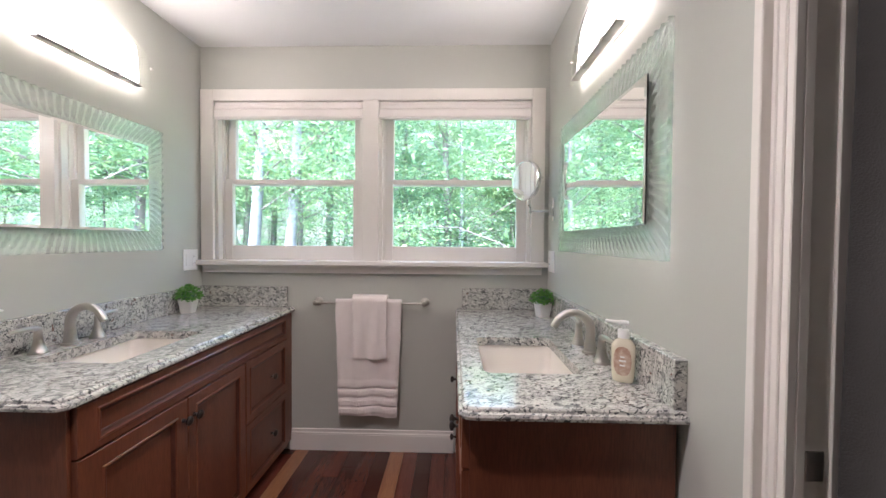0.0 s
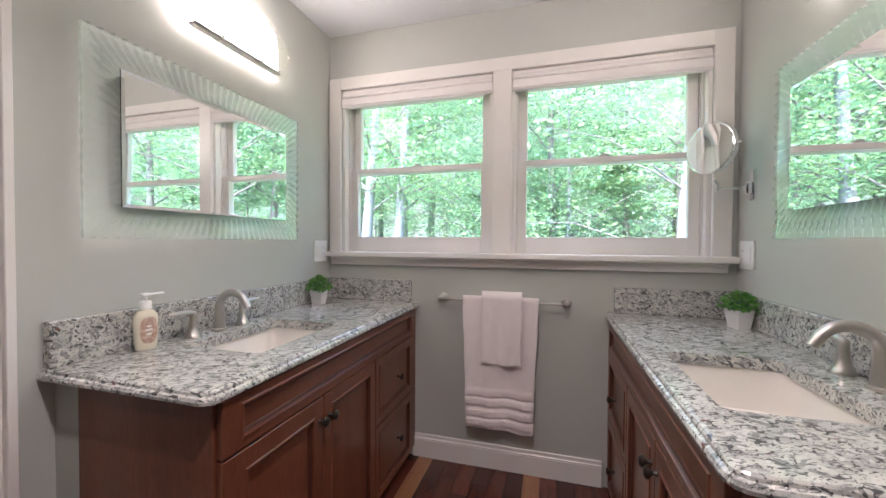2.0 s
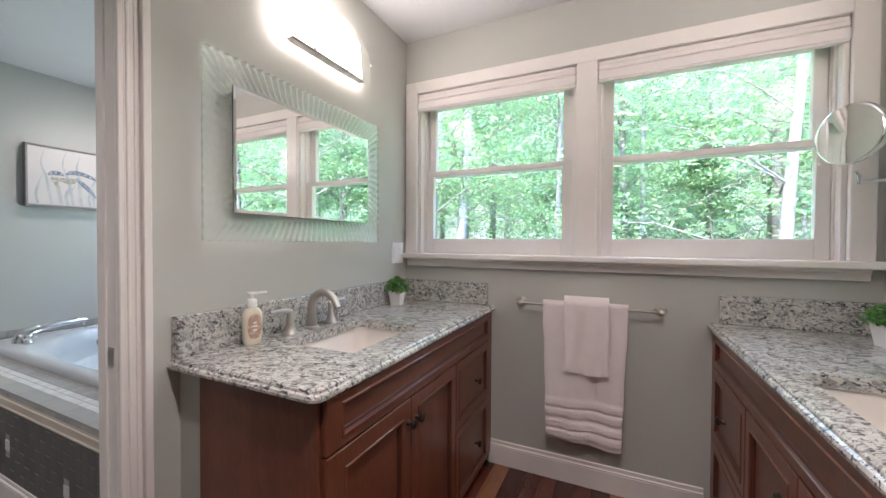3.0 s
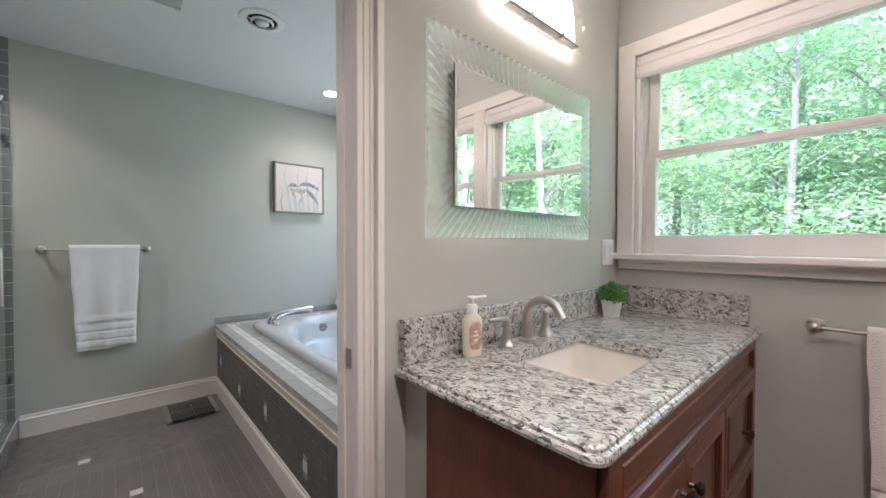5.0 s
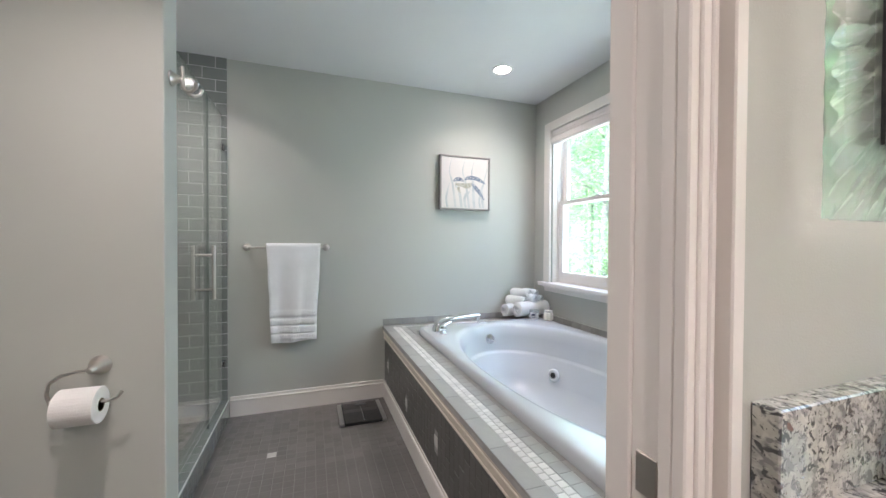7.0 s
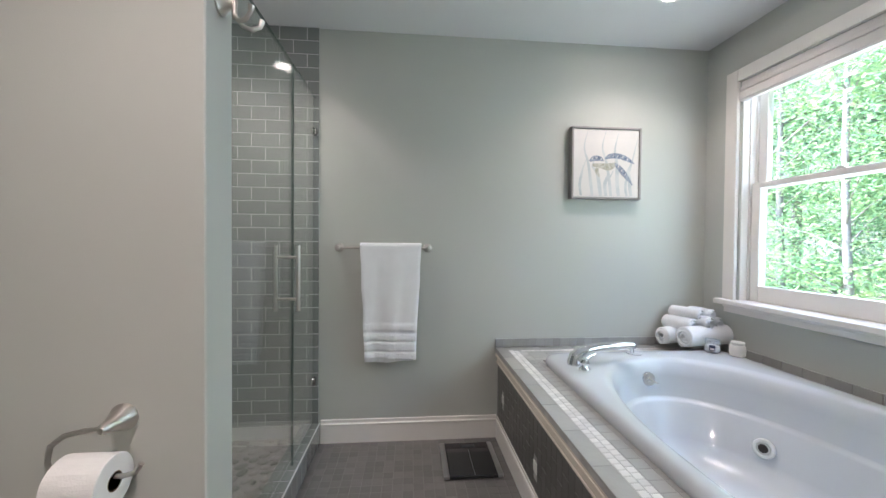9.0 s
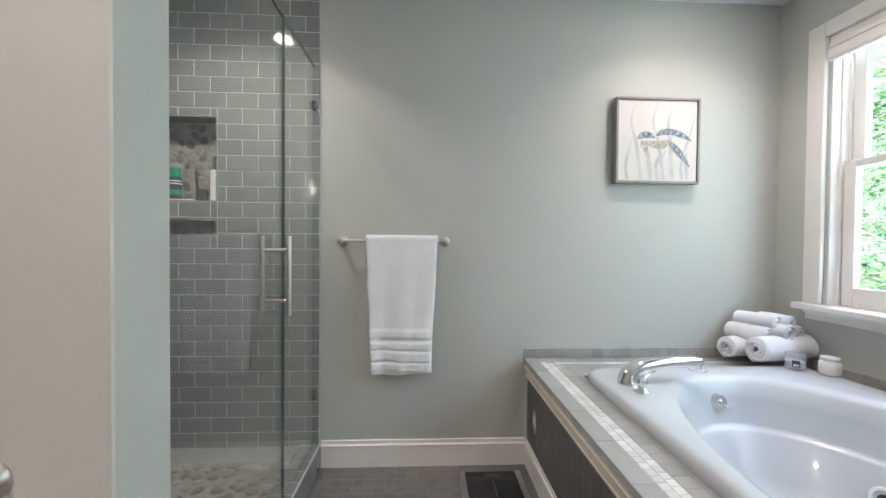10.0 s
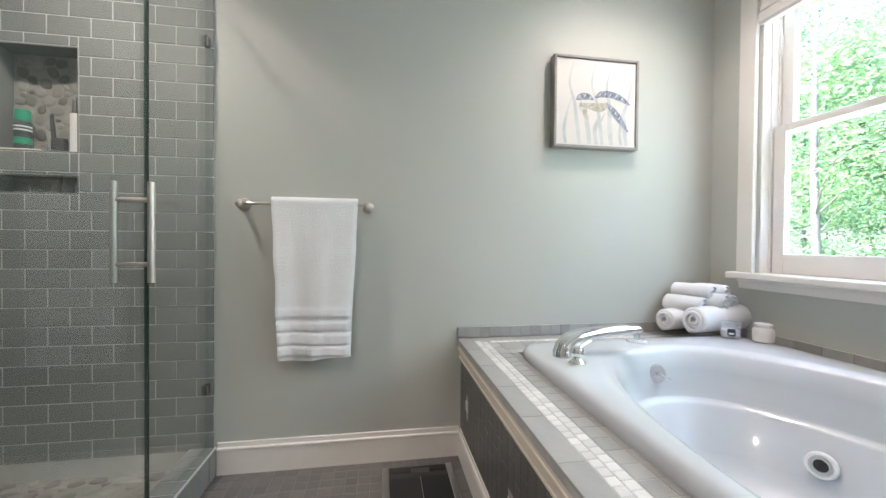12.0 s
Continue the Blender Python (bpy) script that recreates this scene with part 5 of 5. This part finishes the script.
def tree_meshes(seed, height, r0, bark, lean, leaf, n_limb, n_leaf, low, name, fine=1.0):
    """One tree: tapered trunk with limbs, and a crown of leaves in layered clumps."""
    rnd = random.Random(seed)
    e = thing(name, "tall slender woodland tree with airy green crown" if leaf is LEAF else "dark green spreading woodland tree", "tree", (0, 0, -0.9), "woodland trees")
    pts, rad = [], []
    for k in range(12):
        t = k / 11
        pts.append(Vector((lean * height * t + 0.12 * math.sin(3 * t + seed), 0.10 * math.sin(4 * t + 2 * seed), height * t)))
        rad.append(r0 * (1 - 0.85 * t) + (0.25 * r0 if k == 0 else 0))
    bm = tube(pts, rad, 9)
    clumps = []
    lb = bmesh.new()
    for _ in range(n_limb):
        t = rnd.uniform(low, 0.97)
        k = min(int(t * 11), 10)
        base = pts[k].lerp(pts[k + 1], t * 11 - k)
        a, ln = rnd.uniform(0, 2 * math.pi), height * rnd.uniform(0.16, 0.32) * (1.15 - 0.6 * t)
        dirv = Vector((math.cos(a), math.sin(a), rnd.uniform(0.05, 0.55)))
        lp = [base + dirv * ln * q + Vector((0, 0, 0.12 * ln * math.sin(q * 3))) + Vector((rnd.gauss(0, 0.05), rnd.gauss(0, 0.05), 0)) * q for q in (0, 0.3, 0.6, 1.0)]
        rb = max(0.012, r0 * (1 - 0.8 * t) * 0.27)
        tube(lp, [rb, rb * 0.7, rb * 0.45, rb * 0.2], 5, lb)
        clumps += [(lp[1], ln * 0.35), (lp[2], ln * 0.5), (lp[3], ln * 0.5)]
    part("trunk", bm, bark, e, "pale birch bark" if bark is BIRCH else "grey-brown bark", True)
    part("limbs", lb, BARK, e, "dark thin limbs", True)
    vs, fs = [], []
    for _ in range(n_leaf):
        c, s = clumps[rnd.randrange(len(clumps))]
        p = c + Vector((rnd.gauss(0, 0.55), rnd.gauss(0, 0.55), rnd.gauss(0, 0.17))) * s
        u = Vector((rnd.gauss(0, 1), rnd.gauss(0, 1), rnd.gauss(0, 0.35))).normalized()
        v = Vector((-u.y, u.x, rnd.gauss(0, 0.7))).normalized()
        z = rnd.uniform(0.030, 0.064) * fine
        b = len(vs)
        vs += [p + u * z, p + v * z * 0.55 + u * 0.1 * z, p - u * z, p - v * z * 0.55 + u * 0.1 * z]
        fs.append((b, b + 1, b + 2, b + 3))
    me = bpy.data.meshes.new("crown")
    me.from_pydata(vs, [], fs)
    me.materials.append(leaf)
    cr = new("crown", me)
    cr.parent = e
    cr["label"] = "uneven airy mass of small leaves"
    return e


KINDS = [tree_meshes(11, 11.0, 0.145, BIRCH, 0.05, LEAF, 26, 11000, 0.22, "birch_tree"), tree_meshes(12, 10.0, 0.13, BARK, -0.03, LEAF, 30, 14000, 0.12, "maple_tree"),
         tree_meshes(13, 12.0, 0.15, BARK, 0.02, LEAF, 30, 13000, 0.25, "maple_tree"), tree_meshes(14, 8.0, 0.07, BARK, 0.04, LEAF_DARK, 34, 13000, 0.06, "hemlock_tree"),
         tree_meshes(15, 6.0, 0.045, BARK, -0.05, LEAF, 26, 11000, 0.10, "young_maple_tree"), tree_meshes(16, 7.5, 0.085, BARK, 0.06, LEAF, 20, 2400, 0.20, "open_maple_tree"),
         tree_meshes(17, 8.5, 0.075, BARK, -0.04, LEAF, 34, 30000, 0.10, "young_maple_tree", 0.6)]
rnd = random.Random(5)
spots = [(0, -4.35, 8.0, 20, 1.0), (0, -3.75, 8.3, 75, 1.0), (6, -6.3, 11, 200, 1.15), (0, 0.15, 12.5, 80, 0.7), (2, 4.9, 11.6, 30, 1.0), (6, -1.6, 8.2, 100, 1.0), (0, 5.2, 8.0, 10, 1.0), (6, -9.6, 9.0, 40, 1.2), (6, -7.4, 7.8, 0, 1.0), (5, 1.4, 5.7, 40, 1.0)]
for row, (dist, count) in enumerate(((12.5, 15), (17, 17), (23, 20), (31, 22))):
    for k in range(count):
        a = radians(-62 + 124 * (k + rnd.uniform(0.1, 0.9)) / count)
        d = dist * rnd.uniform(0.88, 1.15)
        spots.append((rnd.choice((0, 1, 2, 3, 4, 4, 2, 1)), -1.5 + d * math.sin(a), 1.5 + d * math.cos(a), rnd.uniform(0, 360), rnd.uniform(0.85, 1.25)))
used = set()
for k, x, y, rz, sc_ in spots:
    m = pose(x, y, -0.9, 0, 0, rz) @ Matrix.Scale(1, 4)
    if k in used:
        o = copy_thing(KINDS[k], m)
    else:
        used.add(k)
        o = KINDS[k]
        o.matrix_world = m
    o.scale = (sc_, sc_, sc_)

# low growth under the trees
vs, fs = [], []
for _ in range(90000):
    d, a = 8.5 + 26 * rnd.random() ** 1.3, radians(rnd.uniform(-68, 68))
    cx, cy = -1.5 + d * math.sin(a), 1.0 + d * math.cos(a)
    hmax = 1.5 + 1.6 * noise.noise((cx * 0.35, cy * 0.35, 3.0))
    p = Vector((cx, cy, -0.85 + max(0.2, hmax) * rnd.random() ** 0.8))
    u = Vector((rnd.gauss(0, 1), rnd.gauss(0, 1), rnd.gauss(0, 0.4))).normalized()
    v = Vector((-u.y, u.x, rnd.gauss(0, 0.6))).normalized()
    z = rnd.uniform(0.038, 0.085)
    b = len(vs)
    vs += [p + u * z, p + v * z * 0.5, p - u * z, p - v * z * 0.5]
    fs.append((b, b + 1, b + 2, b + 3))
me = bpy.data.meshes.new("undergrowth")
me.from_pydata(vs, [], fs)
me.materials.append(LEAF)
tagged(new("undergrowth", me), "low leafy undergrowth between the trunks", "undergrowth", kind="stuff")

# distant woods: a self-lit backdrop whose pale mottling stands in for hazy daylight
far = bpy.data.materials.new("glowing_distant_woods")
far.use_nodes = True
fn, fl = far.node_tree.nodes, far.node_tree.links
fn.remove(fn["Principled BSDF"])
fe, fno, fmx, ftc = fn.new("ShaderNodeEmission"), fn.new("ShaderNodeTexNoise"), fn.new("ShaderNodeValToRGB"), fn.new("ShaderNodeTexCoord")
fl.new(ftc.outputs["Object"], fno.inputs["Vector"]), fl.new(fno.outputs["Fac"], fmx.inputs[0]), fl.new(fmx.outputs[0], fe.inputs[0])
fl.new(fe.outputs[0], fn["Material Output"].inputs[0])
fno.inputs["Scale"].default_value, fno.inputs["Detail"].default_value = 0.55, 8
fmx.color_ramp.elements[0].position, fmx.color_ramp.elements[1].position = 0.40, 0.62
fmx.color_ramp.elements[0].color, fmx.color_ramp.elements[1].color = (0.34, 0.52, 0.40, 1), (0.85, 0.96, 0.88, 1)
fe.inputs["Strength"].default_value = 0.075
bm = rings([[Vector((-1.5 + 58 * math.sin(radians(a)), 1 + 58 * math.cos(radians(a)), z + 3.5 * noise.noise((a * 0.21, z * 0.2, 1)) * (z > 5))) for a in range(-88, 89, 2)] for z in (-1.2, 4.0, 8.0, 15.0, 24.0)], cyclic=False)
structure("backdrop", bm, far, "self-lit backdrop of a distant green wooded hillside")

# ---- pieces: planks, tiles, stones ----


def tile_mesh(name, sx, sy, sz, material, bev=0.0012):
    """A tile of that size, its back at z = 0, centred in x and y."""
    bm = rings([[Vector((qx * (sx / 2 - i), qy * (sy / 2 - i), z)) for qx, qy in ((1, 1), (-1, 1), (-1, -1), (1, -1))] for i, z in ((0, 0), (0, sz - bev), (bev, sz))], False, True)
    me = bpy.data.meshes.new(name)
    fix(bm)
    bm.to_mesh(me)
    bm.free()
    me.materials.append(material)
    return me


CACHE = {}


def tile(name, parent, cx, cy, cz, sx, sy, sz, material, face, stuff=None):
    """One tile facing 'z', 'x' (+x) or '-y'. With stuff, its corners are joined to that list in place of an object."""
    rot = {"z": Matrix(), "x": pose(0, 0, 0, 90, 0, 90), "-y": pose(0, 0, 0, 90, 0, 0), "y": pose(0, 0, 0, -90, 0, 0)}[face]
    key = (name, round(sx, 4), round(sy, 4), round(sz, 4), material.name)
    if key not in CACHE:
        CACHE[key] = tile_mesh(name, sx, sy, sz, material)
    me = CACHE[key]
    m = Matrix.Translation((cx, cy, cz)) @ rot
    if stuff is not None:
        vs, fs = stuff
        b = len(vs)
        vs += [m @ v.co for v in me.vertices]
        fs += [tuple(b + i for i in p.vertices) for p in me.polygons]
        return None
    ob = new(name, me)
    ob.parent = parent
    ob.matrix_parent_inverse = parent.matrix_world.inverted() if parent.parent is None else Matrix()
    ob.matrix_basis = m
    return ob


def join_stuff(name, stuff, material, parent, label):
    me = bpy.data.meshes.new(name)
    me.from_pydata(stuff[0], [], stuff[1])
    me.materials.append(material)
    ob = new(name, me)
    ob.parent = parent
    ob["label"], ob["kind"] = label, "stuff"
    return ob


# plank floor of the vanity room
pf = structure("floor_vanity", bx(WX, SY, -0.012, 1.6, NY, -0.006), DARK, "polished reddish hardwood plank floor with mixed tones")
rnd = random.Random(21)
w = 0.0825
k = 0
x = WX
while x < 1.55:
    y = SY + rnd.uniform(-0.9, 0)
    while y < NY:
        ln = rnd.uniform(0.7, 1.5)
        a, b = max(y, SY), min(y + ln, NY)
        pale = k in (7, 14) and b > 1.2
        if b - a > 0.03:
            tile("plank", pf, x + w / 2, (a + b) / 2, -0.006, w - 0.0012, b - a - 0.0012, 0.006, PLANK_PALE if pale else PLANK, "z")
        y += ln
    x += w
    k += 1

# small slate tiles of the bath floor
bf = structure("floor_bath", bx(FX, SY, -0.012, -1.58, 0.93, F2 - 0.001), FLOOR_GROUT, "small grey slate mosaic floor tiles with pale insets")
rest = ([], [])
INSETS = [(-3.467, 0.182), (-2.985, 0.373), (-2.50, 0.18), (-2.02, 0.37)]
tw = 0.0497
for i in range(46):
    for j in range(49):
        cx, cy = FX + 0.012 + tw * (j + 0.5), 0.905 - tw * (i + 0.5)
        if cx > -1.62 or cy < SY + 0.03 or (cy < -0.12 and cx < -2.78):
            continue
        near = cx < -3.30 and cy > -0.12
        if any(abs(q[0] - cx) < tw / 2 and abs(q[1] - cy) < tw / 2 for q in INSETS):
            tile("inset_tile", bf, cx, cy, F2 - 0.007, 0.047, 0.047, 0.0074, MOSAIC, "z")
            continue
        tile("floor_tile", bf, cx, cy, F2 - 0.007, tw - 0.0024, tw - 0.0024, 0.007, FLOOR_TILE, "z", None if near else rest)
join_stuff("floor_tiles", rest, FLOOR_TILE, bf, "small grey slate floor tiles")
structure("threshold", bx(-1.668, -0.03, -0.006, -1.575, 0.76, F2 + 0.004, 0.006), WOOD, "dark wooden threshold strip")

# shower curb, pan, pebbles, wall tiles
curb = structure("shower_curb", bx(FX, -0.225, 0, -2.91, -0.1250, 0.139), GROUT, "grey tiled shower curb")
for j in range(15):
    cx = FX + 0.038 + 0.0752 * j
    tile("curb_tile", curb, cx, -0.177, 0.134, 0.0708, 0.094, 0.007, SUBWAY, "z")
    tile("curb_tile", curb, cx, -0.1285, 0.080, 0.0708, 0.108, 0.007, SUBWAY, "y")
pan = structure("shower_floor", bx(FX, SY, 0, -2.91, -0.225, 0.058), PAN_GROUT, "flat river pebble shower floor")


def pebble_mesh(seed):
    r2 = random.Random(seed)
    n = 9
    sh = [1 + r2.uniform(-0.14, 0.14) for _ in range(n)]
    ax = r2.uniform(0.68, 0.9)
    loops = [[Vector((q * sh[i] * math.cos(2 * math.pi * i / n), q * ax * sh[i] * math.sin(2 * math.pi * i / n), h)) for i in range(n)] for q, h in ((1.0, 0), (0.97, 0.16), (0.80, 0.30), (0.4, 0.36))]
    bm = rings(loops, False, True)
    fix(bm)
    me = bpy.data.meshes.new("pebble")
    bm.to_mesh(me)
    bm.free()
    me.materials.append(PEBBLE)
    me.shade_smooth()
    return me


PEBBLES = [pebble_mesh(s) for s in range(8)]
rnd = random.Random(9)


def scatter(u0, u1, v0, v1, r_lo, r_hi, tries, gap):
    """Stones packed into a rectangle, largest first."""
    got = []
    for t in range(tries):
        r = r_hi - (r_hi - r_lo) * t / tries
        u, v = rnd.uniform(u0 + r * 0.8, u1 - r * 0.8), rnd.uniform(v0 + r * 0.8, v1 - r * 0.8)
        if all((u - a) ** 2 + (v - b) ** 2 > ((r + c) * gap) ** 2 for a, b, c in got):
            got.append((u, v, r))
    return got


for u, v, r in scatter(FX + 0.01, -3.0, -1.15, -0.23, 0.014, 0.030, 5000, 0.92)[:290]:
    ob = new("pebble", rnd.choice(PEBBLES))
    ob.parent = pan
    ob.matrix_basis = pose(u, v, 0.058, 0, 0, rnd.uniform(0, 360)) @ Matrix.Diagonal((r, r, 0.018, 1))

wt = structure("shower_tiling", boxes((FX, SY, 0.0, FX + 0.0092, ya, H2), (FX, yb, 0.0, FX + 0.0092, -0.134, H2), (FX, ya, 0, FX + 0.0092, yb, 1.171), (FX, ya, 1.247, FX + 0.0092, yb, 1.333), (FX, ya, 1.745, FX + 0.0092, yb, H2)),
               GROUT, "grey glazed subway tiles in running bond with pale grout")
PITCH, LEN = 0.0752, 0.1505
for r in range(32):
    z = 1.484 - 18 * PITCH + PITCH * (r + 0.5)
    if z < 0.07 or z > H2:
        continue
    top = min(z + PITCH / 2, H2)
    edges_y = [-0.132]
    e0 = -0.424 + (0 if r % 2 == 0 else LEN / 2)
    e0 += LEN * 3
    while e0 > -1.38:
        if e0 < -0.140:
            edges_y.append(e0)
        e0 -= LEN
    for q0, q1 in zip(edges_y, edges_y[1:]):
        cells = [(q1, q0, z - PITCH / 2, top)]
        for na, nb, nz0, nz1 in NICHES:
            out = []
            for a, b, c, t in cells:
                if b <= na or a >= nb or t <= nz0 or c >= nz1:
                    out.append((a, b, c, t))
                    continue
                out += [(a, min(b, na), c, t)] * (a < na) + [(max(a, nb), b, c, t)] * (b > nb)
                m0, m1 = max(a, na), min(b, nb)
                out += [(m0, m1, c, nz0)] * (c < nz0) + [(m0, m1, nz1, t)] * (t > nz1)
            cells = out
        for a, b, c, t in cells:
            if b - a > 0.010 and t - c > 0.008:
                tile("wall_tile", wt, FX + 0.004, (a + b) / 2, (c + t) / 2, b - a - 0.0038, t - c - 0.0038, 0.007, SUBWAY, "x")
for na, nb, nz0, nz1 in NICHES:
    nb_m = part("niche_back", bx(FX - 0.0895, na, nz0, FX - 0.083, nb, nz1), PAN_GROUT, wt)
    part("niche_lining", boxes((FX - 0.083, na, nz0, FX + 0.010, na + 0.006, nz1), (FX - 0.083, nb - 0.006, nz0, FX + 0.010, nb, nz1), (FX - 0.083, na + 0.006, nz1 - 0.006, FX + 0.010, nb - 0.006, nz1), (FX - 0.083, na + 0.006, nz0, FX + 0.010, nb - 0.006, nz0 + 0.006), bevel=0.0008), SUBWAY, wt, "grey glazed niche lining")
    for u, v, r in scatter(na + 0.006, nb - 0.006, nz0 + 0.006, nz1 - 0.006, 0.011, 0.025, 4200, 0.90):
        ob = new("pebble", rnd.choice(PEBBLES))
        ob.parent = nb_m
        ob.matrix_basis = Matrix.Translation((FX - 0.083, u, v)) @ pose(0, 0, 0, 90, 0, 90) @ pose(0, 0, 0, 0, 0, rnd.uniform(0, 360)) @ Matrix.Diagonal((r, r, 0.012, 1))
structure("shower_lining", boxes((FX, SY, 0, -2.91, SY + 0.03, H2), (-2.925, SY + 0.03, 0, -2.91, -0.20, H2)), SUBWAY, "grey glazed tile lining of the shower")

# tub deck tiles
yo0, yo1, ym, yi1 = DY, DY + 0.064, DY + 0.120, TCY - 0.525
for j in range(12):
    tile("deck_tile", deck, FX + 0.1 + 0.199 * j, (yo0 + yo1) / 2, DZ - 0.008, 0.1978, yo1 - yo0 - 0.002, 0.008, DECK_TILE, "z")
for j in range(44):
    cx = FX + 0.245 + 0.0498 * j
    for q0, q1 in ((ym, ym + 0.046), (ym + 0.046, yi1)):
        tile("deck_tile", deck, cx, (q0 + q1) / 2, DZ - 0.008, 0.0478, q1 - q0 - 0.0018, 0.008, DECK_TILE, "z")
for j in range(84):
    for r in range(2):
        cx = FX + 0.082 + 0.028 * (j + (0.5 if r else 0))
        if cx < -1.68:
            tile("mosaic_tile", deck, cx, yo1 + 0.0135 + 0.0275 * r, DZ - 0.008, 0.0262, 0.0257, 0.0084, MOSAIC, "z")
for j in range(44):
    cy = ym + 0.014 + 0.028 * j
    if cy < NY - 0.03:
        tile("mosaic_tile", deck, FX + 0.0845, cy + 0.014, DZ - 0.008, 0.0257, 0.0262, 0.0084, MOSAIC, "z")
for j in range(13):
    cy = yo1 + 0.05 + 0.0995 * j
    if cy < NY - 0.05:
        tile("deck_tile", deck, FX + 0.036, cy, DZ - 0.008, 0.068, 0.0975, 0.008, DECK_TILE, "z")
        if cy > ym:
            tile("deck_tile", deck, FX + 0.155, cy, DZ - 0.008, 0.112, 0.0975, 0.008, DECK_TILE, "z")
for j in range(26):
    cy = DY + 0.027 + 0.05 * j
    tile("upstand_tile", deck, FX, cy, DZ + 0.026, 0.0494, 0.048, 0.009, DECK_TILE, "x")
for j in range(23):
    tile("upstand_tile", deck, FX + 0.06 + 0.0995 * j, NY, DZ + 0.026, 0.0978, 0.048, 0.009, DECK_TILE, "-y")
for j in range(24):
    tile("deck_tile", deck, FX + 0.06 + 0.0995 * j, (TCY + 0.53 + NY - 0.01) / 2, DZ - 0.008, 0.0975, NY - 0.012 - TCY - 0.53, 0.008, DECK_TILE, "z")

# tub front: narrow upright tiles with pale insets
for i in range(48):
    for r in range(4):
        cx, z0 = FX + 0.02 + 0.0497 * (i + 0.5), 0.155 + 0.099 * r - (0.0495 if i % 2 else 0)
        z1 = min(z0 + 0.097, DZ - 0.094)
        z0 = max(z0, 0.150)
        if z1 - z0 < 0.015 or cx > -1.68:
            continue
        if r == 1 and i % 11 == 2:
            tile("inset_tile", deck, cx, DY + 0.022, (z0 + z1) / 2, 0.046, 0.046, 0.0074, MOSAIC, "-y")
            continue
        tile("apron_tile", deck, cx, DY + 0.022, (z0 + z1) / 2, 0.0496, z1 - z0, 0.007, APRON_TILE, "-y")
